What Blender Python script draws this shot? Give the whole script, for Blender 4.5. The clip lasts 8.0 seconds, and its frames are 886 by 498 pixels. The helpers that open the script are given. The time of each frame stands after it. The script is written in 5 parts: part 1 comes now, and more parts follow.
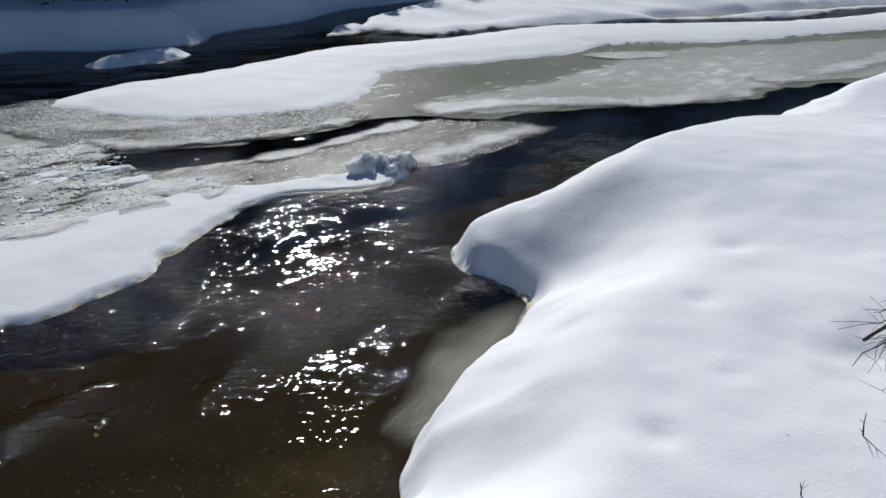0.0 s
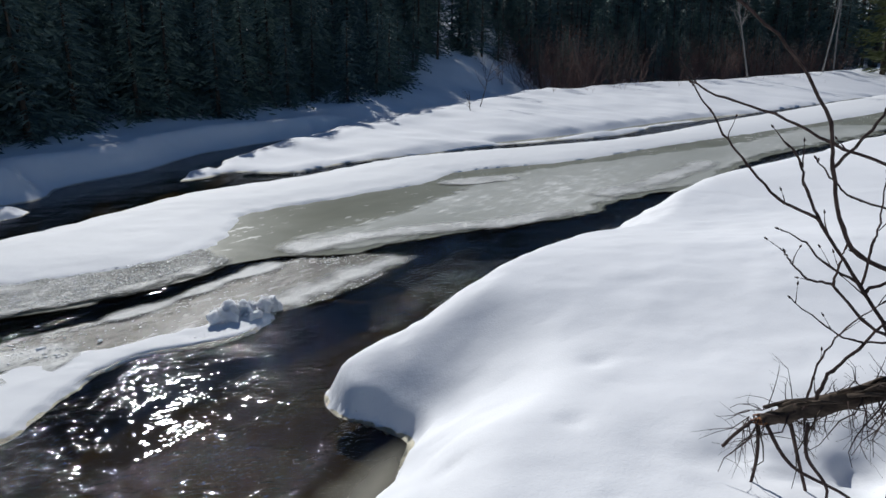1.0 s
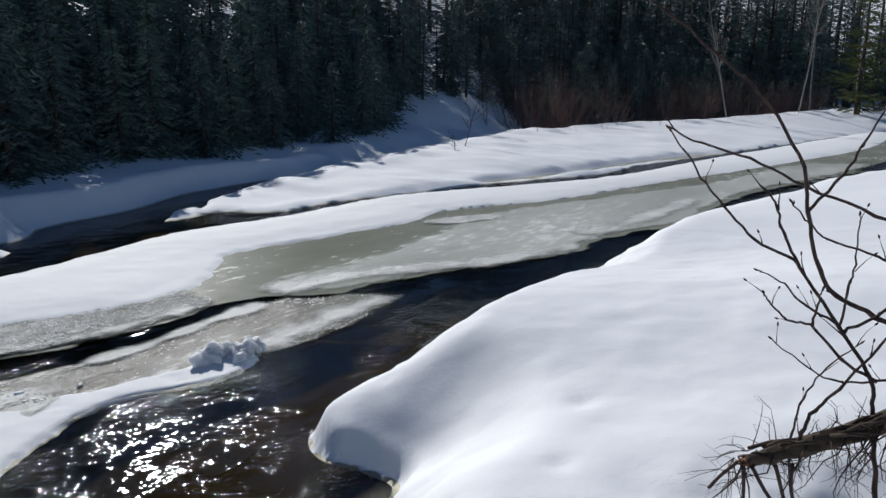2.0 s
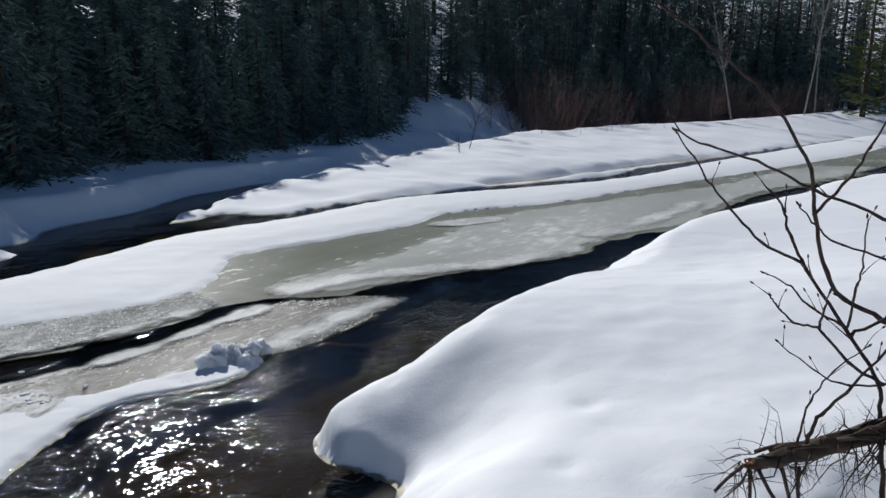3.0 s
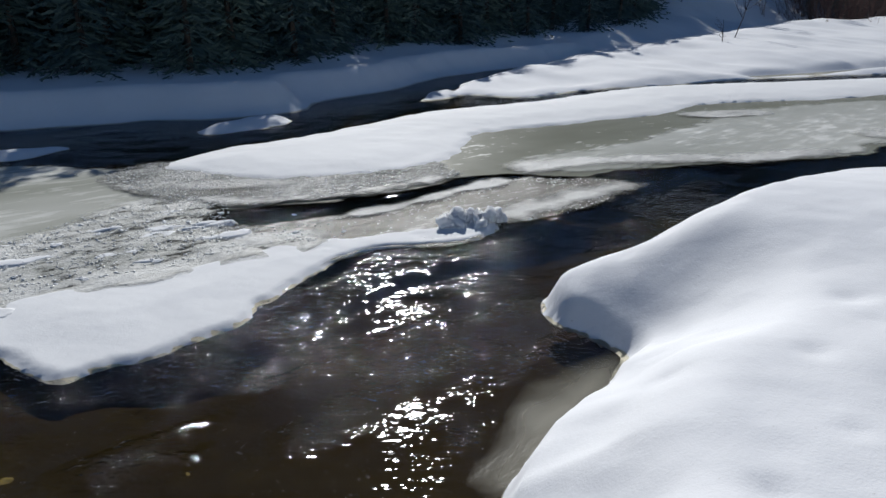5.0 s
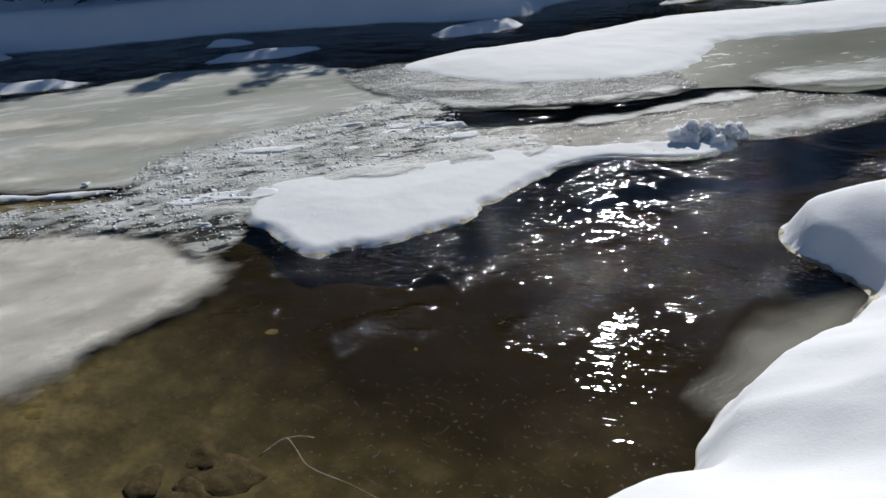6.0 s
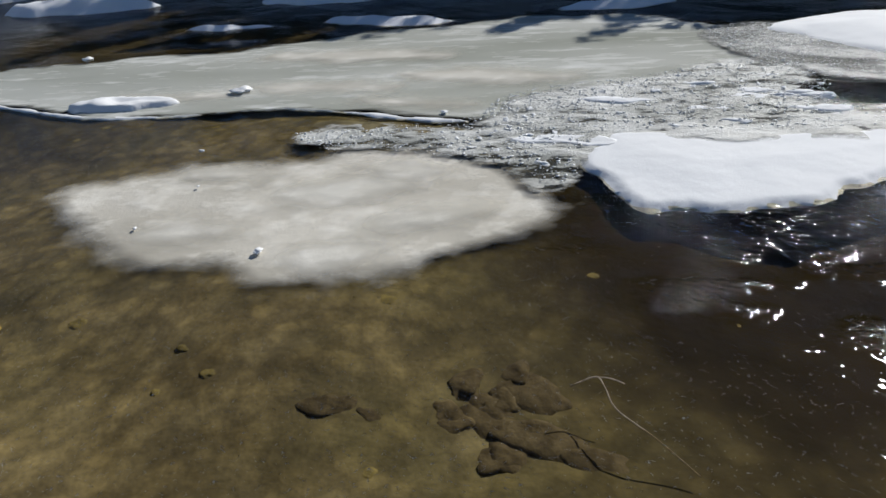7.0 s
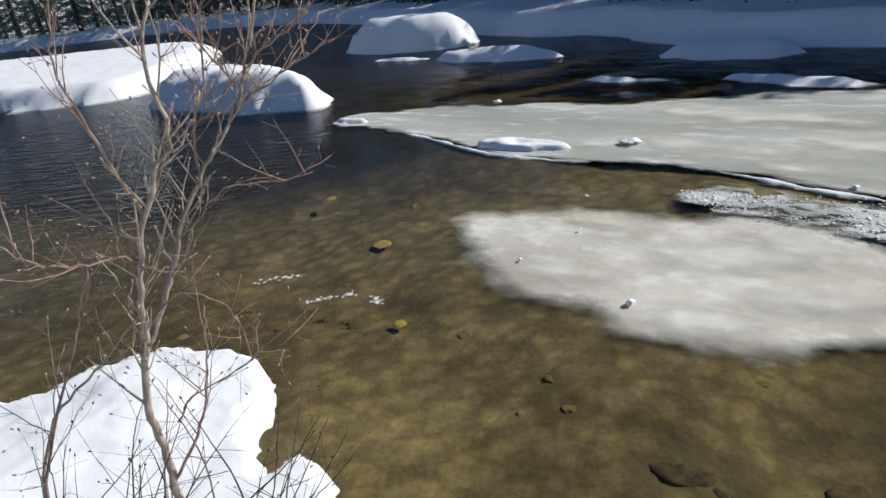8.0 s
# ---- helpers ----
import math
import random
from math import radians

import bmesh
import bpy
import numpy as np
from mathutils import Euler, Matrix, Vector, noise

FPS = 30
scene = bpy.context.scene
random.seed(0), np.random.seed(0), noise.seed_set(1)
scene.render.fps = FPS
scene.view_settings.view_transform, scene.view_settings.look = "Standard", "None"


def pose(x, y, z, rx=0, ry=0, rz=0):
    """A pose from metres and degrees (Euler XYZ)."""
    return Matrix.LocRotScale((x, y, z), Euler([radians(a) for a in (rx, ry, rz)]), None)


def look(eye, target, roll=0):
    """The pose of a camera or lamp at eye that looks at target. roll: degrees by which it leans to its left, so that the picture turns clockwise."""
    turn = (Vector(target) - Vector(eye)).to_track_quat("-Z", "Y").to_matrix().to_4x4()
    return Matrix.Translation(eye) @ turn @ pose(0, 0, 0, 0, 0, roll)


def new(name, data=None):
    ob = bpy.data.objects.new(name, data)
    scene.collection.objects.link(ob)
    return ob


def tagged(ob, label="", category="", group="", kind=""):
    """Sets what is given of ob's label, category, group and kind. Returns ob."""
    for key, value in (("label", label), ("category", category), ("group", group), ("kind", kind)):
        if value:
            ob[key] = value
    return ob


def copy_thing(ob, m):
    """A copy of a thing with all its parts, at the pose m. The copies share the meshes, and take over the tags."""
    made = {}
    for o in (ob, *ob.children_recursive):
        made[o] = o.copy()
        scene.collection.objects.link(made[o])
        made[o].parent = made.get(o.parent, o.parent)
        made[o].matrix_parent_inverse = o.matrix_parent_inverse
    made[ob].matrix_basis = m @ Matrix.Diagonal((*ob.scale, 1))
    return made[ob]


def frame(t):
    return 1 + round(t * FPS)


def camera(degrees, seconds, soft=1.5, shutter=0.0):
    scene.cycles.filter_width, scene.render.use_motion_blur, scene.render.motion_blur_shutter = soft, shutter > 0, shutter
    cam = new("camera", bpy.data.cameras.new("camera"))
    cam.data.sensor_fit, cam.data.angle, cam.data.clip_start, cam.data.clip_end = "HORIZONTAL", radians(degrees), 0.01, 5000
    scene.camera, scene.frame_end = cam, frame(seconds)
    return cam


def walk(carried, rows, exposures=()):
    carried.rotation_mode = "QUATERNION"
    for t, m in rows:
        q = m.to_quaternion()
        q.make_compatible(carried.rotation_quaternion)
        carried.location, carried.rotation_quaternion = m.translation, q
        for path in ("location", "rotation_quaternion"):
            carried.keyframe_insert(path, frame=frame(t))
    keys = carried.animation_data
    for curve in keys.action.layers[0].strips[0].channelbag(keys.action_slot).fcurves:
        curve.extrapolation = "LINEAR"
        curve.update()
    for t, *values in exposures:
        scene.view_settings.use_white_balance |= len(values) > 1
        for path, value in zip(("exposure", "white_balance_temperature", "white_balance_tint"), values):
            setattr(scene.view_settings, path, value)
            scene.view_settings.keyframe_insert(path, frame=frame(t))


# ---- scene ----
cam = camera(65.2, 8.0)
EXPOSURE = -0.24
PATH = [
    (0, (0.272, 0.002, 2.156), (-0.098, 1.769, 1.295), 2.2),
    (0.5, (0.3, 0.067, 2.196), (0.185, 1.95, 1.533), 0.5),
    (1, (0.302, 0.043, 2.248), (0.272, 1.974, 1.725), 0.0),
    (1.5, (0.311, 0.031, 2.266), (0.316, 1.98, 1.82), -0.0),
    (1.7, (0.31, 0.03, 2.269), (0.322, 1.983, 1.84), -0.0),
    (2.8, (0.302, 0.03, 2.27), (0.304, 1.988, 1.861), 0.0),
    (3, (0.302, 0.03, 2.269), (0.301, 1.988, 1.859), -0.0),
    (3.5, (0.298, 0.014, 2.252), (0.259, 1.967, 1.824), 0.6),
    (4, (0.291, 0.024, 2.199), (0.131, 1.956, 1.707), 1.0),
    (4.2, (0.287, 0.021, 2.169), (0.059, 1.938, 1.648), 1.0),
    (5.3, (0.26, -0.006, 2.034), (-0.537, 1.658, 1.262), -1.2),
    (5.5, (0.251, -0.014, 2.041), (-0.64, 1.575, 1.216), -1.8),
    (6, (0.231, -0.101, 2.043), (-0.888, 1.284, 1.133), -3.0),
    (6.5, (0.208, -0.172, 2.035), (-1.178, 0.904, 1.076), -4.0),
    (7, (0.172, -0.299, 2.039), (-1.432, 0.398, 1.07), -5.0),
    (7.5, (0.195, -0.407, 2.094), (-1.572, -0.151, 1.192), -6.7),
    (8, (0.207, -0.493, 2.137), (-1.632, -0.714, 1.383), -7.6),
]
walk(cam, [(t, look(eye, target, roll)) for t, eye, target, roll in PATH], [(t, EXPOSURE + more, warm, 10.0) for t, more, warm in ((0.0, -0.06, 5920.0), (1.5, 0.0, 5920.0), (5.0, -0.03, 5970.0), (6.1, -0.02, 6050.0), (7.0, 0.2, 6080.0), (8.0, 0.38, 6060.0))])

# Light: low spring sun behind the far forest, clear sky.
SUN_AZ, SUN_EL = -23.5, 31.5
sun_dir = Vector((math.sin(radians(SUN_AZ)) * math.cos(radians(SUN_EL)), math.cos(radians(SUN_AZ)) * math.cos(radians(SUN_EL)), math.sin(radians(SUN_EL))))
sun_data = bpy.data.lights.new("sun", "SUN")
sun_data.energy, sun_data.angle, sun_data.color = 5.0, radians(0.53), (1.0, 0.945, 0.85)
sun = new("sun", sun_data)
sun.matrix_world = look(sun_dir * 60, (0, 0, 0))
world = bpy.data.worlds.new("sky")
scene.world = world
world.use_nodes = True
wn = world.node_tree.nodes
sky = wn.new("ShaderNodeTexSky")
sky.sky_type, sky.sun_disc = "NISHITA", False
sky.altitude, sky.dust_density, sky.ozone_density = 1200.0, 0.2, 4.0
sky.sun_elevation, sky.sun_rotation = radians(SUN_EL), radians(SUN_AZ)
wn["Background"].inputs["Strength"].default_value = 0.055
world.node_tree.links.new(sky.outputs["Color"], wn["Background"].inputs["Color"])


# ---- number helpers ----
def ss(t):
    t = np.clip(t, 0, 1)
    return t * t * (3 - 2 * t)


def lattice(i, j, seed):
    v = np.sin(i * 127.1 + j * 311.7 + seed * 74.7) * 43758.5453
    return v - np.floor(v)


def noise2(x, y, seed=0):
    i, j = np.floor(x), np.floor(y)
    u, v = x - i, y - j
    u, v = u * u * u * (u * (u * 6 - 15) + 10), v * v * v * (v * (v * 6 - 15) + 10)
    a, b = lattice(i, j, seed), lattice(i + 1, j, seed)
    c, d = lattice(i, j + 1, seed), lattice(i + 1, j + 1, seed)
    return 2 * ((a * (1 - u) + b * u) * (1 - v) + (c * (1 - u) + d * u) * v) - 1


def fbm(x, y, size, octaves=3, seed=0):
    total, amp = 0, 1.0
    for k in range(octaves):
        c, s = math.cos(k * 1.1 + 0.5), math.sin(k * 1.1 + 0.5)
        total = total + amp * noise2((c * x - s * y) / size + 17.3 * k, (s * x + c * y) / size - 5.1 * k, seed + k)
        amp, size = amp * 0.5, size * 0.47
    return total


def closed_curve(points, steps=6):
    """A smooth closed outline through the points."""
    p = np.array(points, float)
    t = np.linspace(0, 1, steps, endpoint=False)[:, None]
    out = []
    for k in range(len(p)):
        a, b, c, d = p[k - 1], p[k], p[(k + 1) % len(p)], p[(k + 2) % len(p)]
        out.append(0.5 * (2 * b + (c - a) * t + (2 * a - 5 * b + 4 * c - d) * t ** 2 + (3 * b - a - 3 * c + d) * t ** 3))
    return np.concatenate(out)


def ellipse(cx, cy, rx, ry, turn, n=16):
    a = np.linspace(0, 2 * math.pi, n, endpoint=False)
    x, y = rx * np.cos(a), ry * np.sin(a)
    c, s = math.cos(radians(turn)), math.sin(radians(turn))
    return np.stack([cx + c * x - s * y, cy + s * x + c * y], 1)


def inside_by(x, y, outline):
    """Distance to the outline, positive inside it."""
    shape = x.shape
    x, y = x.ravel(), y.ravel()
    best = np.full(x.shape, 1e9)
    odd = np.zeros(x.shape, bool)
    for (ax, ay), (bx, by) in zip(outline, np.roll(outline, -1, 0)):
        dx, dy = bx - ax, by - ay
        t = np.clip(((x - ax) * dx + (y - ay) * dy) / (dx * dx + dy * dy + 1e-12), 0, 1)
        best = np.minimum(best, (x - ax - t * dx) ** 2 + (y - ay - t * dy) ** 2)
        if ay != by:
            odd ^= ((ay > y) != (by > y)) & (x < dx * (y - ay) / dy + ax)
    return (np.sqrt(best) * np.where(odd, 1, -1)).reshape(shape)


def ticks(*spans):
    return np.unique(np.round(np.concatenate([np.arange(a, b + s / 2, s) for a, b, s in spans]), 4))


def height_mesh(name, xs, ys, top, material, attribute=None):
    """A surface over the grid xs, ys. top(x, y) gives the heights, which cells to keep, and a value for each point."""
    x, y = np.meshgrid(xs, ys)
    z, keep, value, *rim = top(x, y)
    if rim:
        # Draw the outermost points in to the rim, so that it runs smoothly.
        d = rim[0]
        gy, gx = np.gradient(d, ys, xs)
        pull = np.where(d < 0, -d, 0) / np.maximum(gx * gx + gy * gy, 0.3)
        x, y = x + pull * gx, y + pull * gy
    n, m = x.shape
    number = np.arange(n * m).reshape(n, m)
    cell = keep[:-1, :-1] | keep[1:, :-1] | keep[:-1, 1:] | keep[1:, 1:]
    quads = np.stack([number[:-1, :-1], number[:-1, 1:], number[1:, 1:], number[1:, :-1]], -1)[cell]
    used, quads = np.unique(quads, return_inverse=True)
    quads = quads.reshape(-1, 4)
    co = np.stack([x, y, z], -1).reshape(-1, 3)[used]
    me = bpy.data.meshes.new(name)
    me.vertices.add(len(co))
    me.vertices.foreach_set("co", co.astype(np.float32).ravel())
    me.loops.add(quads.size)
    me.loops.foreach_set("vertex_index", quads.astype(np.int32).ravel())
    me.polygons.add(len(quads))
    me.polygons.foreach_set("loop_start", np.arange(0, quads.size, 4, dtype=np.int32))
    me.update(calc_edges=True)
    me.polygons.foreach_set("use_smooth", np.ones(len(quads), bool))
    if attribute:
        me.attributes.new(attribute, "FLOAT", "POINT").data.foreach_set("value", value.reshape(-1)[used].astype(np.float32))
    me.materials.append(material)
    return new(name, me)


# ---- materials ----
def fresh(name):
    mat = bpy.data.materials.new(name)
    mat.use_nodes = True
    tree = mat.node_tree
    return mat, tree, tree.nodes["Principled BSDF"], tree.nodes["Material Output"]


def add(tree, kind, **values):
    node = tree.nodes.new(kind)
    for key, value in values.items():
        node.inputs[key.replace("_", " ")].default_value = value
    return node


def noise_node(tree, scale, detail=3.0, rough=0.55, stretch=None):
    tex = add(tree, "ShaderNodeTexNoise", Scale=scale, Detail=detail, Roughness=rough)
    geo = tree.nodes.new("ShaderNodeNewGeometry")
    if stretch:
        mapping = add(tree, "ShaderNodeMapping", Scale=stretch)
        tree.links.new(geo.outputs["Position"], mapping.inputs["Vector"])
        tree.links.new(mapping.outputs["Vector"], tex.inputs["Vector"])
    else:
        tree.links.new(geo.outputs["Position"], tex.inputs["Vector"])
    return tex


def ramp(tree, source, stops):
    node = tree.nodes.new("ShaderNodeValToRGB")
    r = node.color_ramp
    while len(r.elements) < len(stops):
        r.elements.new(0.5)
    for e, (at, colour) in zip(r.elements, stops):
        e.position, e.color = at, (*colour, 1) if len(colour) == 3 else colour
    tree.links.new(source, node.inputs["Fac"])
    return node


def mixed(tree, fac, a, b, blend="MIX"):
    node = tree.nodes.new("ShaderNodeMix")
    node.data_type, node.blend_type = "RGBA", blend
    for socket, value in ((node.inputs[0], fac), (node.inputs[6], a), (node.inputs[7], b)):
        if isinstance(value, bpy.types.NodeSocket):
            tree.links.new(value, socket)
        else:
            socket.default_value = value if isinstance(value, float) else (*value, 1)
    return node.outputs[2]


def bumped(tree, sources):
    """A chain of bumps: (height, strength, distance)."""
    last = None
    for height, strength, distance in sources:
        b = add(tree, "ShaderNodeBump", Strength=strength, Distance=distance)
        tree.links.new(height, b.inputs["Height"])
        if last:
            tree.links.new(last, b.inputs["Normal"])
        last = b.outputs["Normal"]
    return last


def snow_material(name, colour, dirt, grain=1.0, wet=0.8):
    mat, tree, bsdf, out = fresh(name)
    wide, mid, fine = noise_node(tree, 0.9, 4), noise_node(tree, 7.0, 4), noise_node(tree, 90.0, 2)
    tone = ramp(tree, wide.outputs["Fac"], [(0.3, tuple(c * 0.95 for c in colour)), (0.7, colour)]).outputs["Color"]
    specks = ramp(tree, noise_node(tree, 38.0, 2).outputs["Fac"], [(0.75, (0, 0, 0)), (0.8, (dirt, dirt, dirt))]).outputs["Color"]
    tone = mixed(tree, specks, tone, (0.32, 0.27, 0.22))
    tree.links.new(tone, bsdf.inputs["Base Color"])
    bsdf.inputs["Roughness"].default_value = wet
    bsdf.inputs["Specular IOR Level"].default_value = 0.1
    tree.links.new(bumped(tree, [(mid.outputs["Fac"], 0.24 * grain, 0.03), (fine.outputs["Fac"], 0.35 * grain, 0.006)]), bsdf.inputs["Normal"])
    return mat


def river_coords(tree, stretch, turn=33.0):
    """Coordinates turned to run along the river, squeezed lengthwise."""
    geo = tree.nodes.new("ShaderNodeNewGeometry")
    spin = add(tree, "ShaderNodeMapping", Rotation=(0, 0, radians(turn)))
    squeeze = add(tree, "ShaderNodeMapping", Scale=(1, stretch, 1))
    tree.links.new(geo.outputs["Position"], spin.inputs["Vector"])
    tree.links.new(spin.outputs["Vector"], squeeze.inputs["Vector"])
    return squeeze.outputs["Vector"]


def slush_material(name, low, high, blotch, gloss, crystals, white, relief, holes=0.0, stretch=0.4, cut=(0.3, 0.75), fray=0.8, spark=0.13, rime=(0.78, 0.78, 0.75)):
    """Water-soaked ice: thin and see-through at the rim (attribute 'thick'), whiter where snow crystals stand out of the water."""
    mat, tree, bsdf, out = fresh(name)
    run = river_coords(tree, stretch)
    wide, mid = noise_node(tree, blotch, 3, 0.5), noise_node(tree, crystals, 6, 0.65)
    for tex in (wide, mid):
        tree.links.new(run, tex.inputs["Vector"])
    fine = noise_node(tree, 70.0, 3)
    thick = tree.nodes.new("ShaderNodeAttribute")
    thick.attribute_name = "thick"
    tone = ramp(tree, wide.outputs["Fac"], [(0.32, low), (0.68, high)]).outputs["Color"]
    grown = add(tree, "ShaderNodeMath")
    grown.operation = "MULTIPLY_ADD"
    tree.links.new(wide.outputs["Fac"], grown.inputs[0])
    grown.inputs[1].default_value = 0.5
    tree.links.new(mid.outputs["Fac"], grown.inputs[2])
    frost = ramp(tree, grown.outputs[0], [(0.98 - 0.34 * white - 0.06, (0, 0, 0)), (0.98 - 0.34 * white + 0.16, (0.85, 0.85, 0.85))]).outputs["Color"]
    tone = mixed(tree, frost, tone, rime)
    tree.links.new(tone, bsdf.inputs["Base Color"])
    gloss += 0.08
    bsdf.inputs["Specular IOR Level"].default_value = spark
    shine = mixed(tree, frost, (gloss, gloss, gloss), (0.7, 0.7, 0.7))
    tree.links.new(shine, bsdf.inputs["Roughness"])
    bsdf.inputs["IOR"].default_value = 1.33
    tree.links.new(bumped(tree, [(grown.outputs[0], relief, 0.02), (fine.outputs["Fac"], relief * 0.7, 0.006)]), bsdf.inputs["Normal"])
    cover = add(tree, "ShaderNodeMath")
    cover.operation = "MULTIPLY_ADD"
    tree.links.new(mid.outputs["Fac"], cover.inputs[0])
    cover.inputs[1].default_value = fray
    tree.links.new(thick.outputs["Fac"], cover.inputs[2])
    shade = ramp(tree, cover.outputs[0], [(min(cut[0] + 0.5 * fray, 0.95), (0, 0, 0)), (min(cut[1] + 0.5 * fray, 1.0), (1, 1, 1))]).outputs["Color"]
    if holes:
        gaps = ramp(tree, grown.outputs[0], [(holes - 0.05, (0.15, 0.15, 0.15)), (holes, (1, 1, 1))]).outputs["Color"]
        shade = mixed(tree, 1.0, shade, gaps, "MULTIPLY")
    clear = tree.nodes.new("ShaderNodeBsdfTransparent")
    mix = tree.nodes.new("ShaderNodeMixShader")
    tree.links.new(shade, mix.inputs[0])
    tree.links.new(clear.outputs[0], mix.inputs[1])
    tree.links.new(bsdf.outputs[0], mix.inputs[2])
    tree.links.new(mix.outputs[0], out.inputs["Surface"])
    return mat


def times(tree, a, b):
    node = tree.nodes.new("ShaderNodeMath")
    node.operation = "MULTIPLY"
    for socket, value in ((node.inputs[0], a), (node.inputs[1], b)):
        if isinstance(value, float):
            socket.default_value = value
        else:
            tree.links.new(value, socket)
    return node.outputs[0]


def water_material():
    """Clear brown water; the attribute 'riffle' says how rough it runs."""
    mat, tree, bsdf, out = fresh("river_water")
    tree.nodes.remove(bsdf)
    riffle = tree.nodes.new("ShaderNodeAttribute")
    riffle.attribute_name = "riffle"
    rough = riffle.outputs["Fac"]
    swell, chop, ripple = noise_node(tree, 3.0, 2, 0.5), noise_node(tree, 14.0, 1.0, 0.5), noise_node(tree, 30.0, 1.0, 0.5)
    for tex, stretch in ((swell, 1.3), (chop, 1.8), (ripple, 1.8)):
        tree.links.new(river_coords(tree, stretch, -23.0), tex.inputs["Vector"])
    # Long pale wavelets lie across the bend downstream.
    place, split = tree.nodes.new("ShaderNodeNewGeometry"), tree.nodes.new("ShaderNodeSeparateXYZ")
    tree.links.new(place.outputs["Position"], split.inputs[0])
    bend = add(tree, "ShaderNodeMapRange", From_Min=-2.6, From_Max=-4.6)
    tree.links.new(split.outputs["Y"], bend.inputs["Value"])
    wavelet = noise_node(tree, 3.0, 3.0, 0.6, (2.6, 0.55, 1))
    # Chop everywhere in proportion, broken ripples where it runs roughest, and lone tiny wavelets.
    spark = ramp(tree, noise_node(tree, 36.0, 1.0, 0.5).outputs["Fac"], [(0.64, (0, 0, 0)), (0.78, (1, 1, 1))]).outputs["Color"]
    broken = add(tree, "ShaderNodeMapRange", From_Min=0.5, From_Max=1.0)
    tree.links.new(rough, broken.inputs["Value"])
    normal = bumped(tree, [(swell.outputs["Fac"], 1.0, 0.008), (times(tree, chop.outputs["Fac"], rough), 1.0, 0.03), (times(tree, ripple.outputs["Fac"], broken.outputs["Result"]), 1.0, 0.016), (spark, 1.0, 0.016),
                           (times(tree, wavelet.outputs["Fac"], bend.outputs["Result"]), 1.0, 0.035)])
    gloss = add(tree, "ShaderNodeBsdfGlossy", Roughness=0.10, Color=(0.56, 0.58, 0.61, 1))
    gloss.distribution = "BECKMANN"
    clear = add(tree, "ShaderNodeBsdfTransparent", Color=(0.88, 0.82, 0.64, 1))
    fresnel = add(tree, "ShaderNodeFresnel", IOR=1.33)
    tree.links.new(normal, gloss.inputs["Normal"])
    tree.links.new(normal, fresnel.inputs["Normal"])
    mix = tree.nodes.new("ShaderNodeMixShader")
    tree.links.new(fresnel.outputs[0], mix.inputs[0])
    tree.links.new(clear.outputs[0], mix.inputs[1])
    tree.links.new(gloss.outputs[0], mix.inputs[2])
    tree.links.new(mix.outputs[0], out.inputs["Surface"])
    return mat


def bed_material():
    mat, tree, bsdf, out = fresh("river_bed")
    wide, mid, fine = noise_node(tree, 0.55, 4), noise_node(tree, 2.6, 5, 0.6), noise_node(tree, 30.0, 4)
    sand = ramp(tree, mid.outputs["Fac"], [(0.32, (0.15, 0.124, 0.072)), (0.5, (0.215, 0.181, 0.108)), (0.70, (0.28, 0.238, 0.148))]).outputs["Color"]
    weed = ramp(tree, wide.outputs["Fac"], [(0.42, (0, 0, 0)), (0.62, (0.6, 0.6, 0.6))]).outputs["Color"]
    tone = mixed(tree, weed, sand, (0.13, 0.118, 0.062))
    # Silted cobbles lying close together.
    warp = noise_node(tree, 5.0, 3)
    geo, lift = tree.nodes.new("ShaderNodeNewGeometry"), tree.nodes.new("ShaderNodeVectorMath")
    lift.operation = "MULTIPLY_ADD"
    tree.links.new(warp.outputs["Color"], lift.inputs[0])
    lift.inputs[1].default_value = (0.16, 0.16, 0.0)
    tree.links.new(geo.outputs["Position"], lift.inputs[2])
    cobble = add(tree, "ShaderNodeTexVoronoi", Scale=8.0)
    cobble.feature = "SMOOTH_F1"
    cobble.inputs["Smoothness"].default_value = 0.9
    tree.links.new(lift.outputs[0], cobble.inputs["Vector"])
    shape = ramp(tree, cobble.outputs["Distance"], [(0.12, (1.15, 1.15, 1.12)), (0.36, (0.95, 0.95, 0.95)), (0.55, (0.6, 0.6, 0.62))]).outputs["Color"]
    tone = mixed(tree, 0.75, tone, shape, "MULTIPLY")
    hue = ramp(tree, cobble.outputs["Color"], [(0.2, (0.84, 0.84, 0.84)), (0.8, (1.16, 1.12, 1.0))]).outputs["Color"]
    tone = mixed(tree, 0.7, tone, hue, "MULTIPLY")
    pebble = ramp(tree, fine.outputs["Fac"], [(0.35, (0.82, 0.82, 0.82)), (0.65, (1.08, 1.08, 1.08))]).outputs["Color"]
    tone = mixed(tree, 1.0, tone, pebble, "MULTIPLY")
    # Light lost in deeper water is put into the bed's colour, towards black.
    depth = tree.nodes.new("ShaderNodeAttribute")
    depth.attribute_name = "depth_shade"
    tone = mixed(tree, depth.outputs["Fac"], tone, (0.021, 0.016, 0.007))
    tree.links.new(tone, bsdf.inputs["Base Color"])
    bsdf.inputs["Roughness"].default_value = 1.0
    bsdf.inputs["Specular IOR Level"].default_value = 0.0
    tree.links.new(bumped(tree, [(mid.outputs["Fac"], 0.3, 0.05), (fine.outputs["Fac"], 0.25, 0.008)]), bsdf.inputs["Normal"])
    return mat


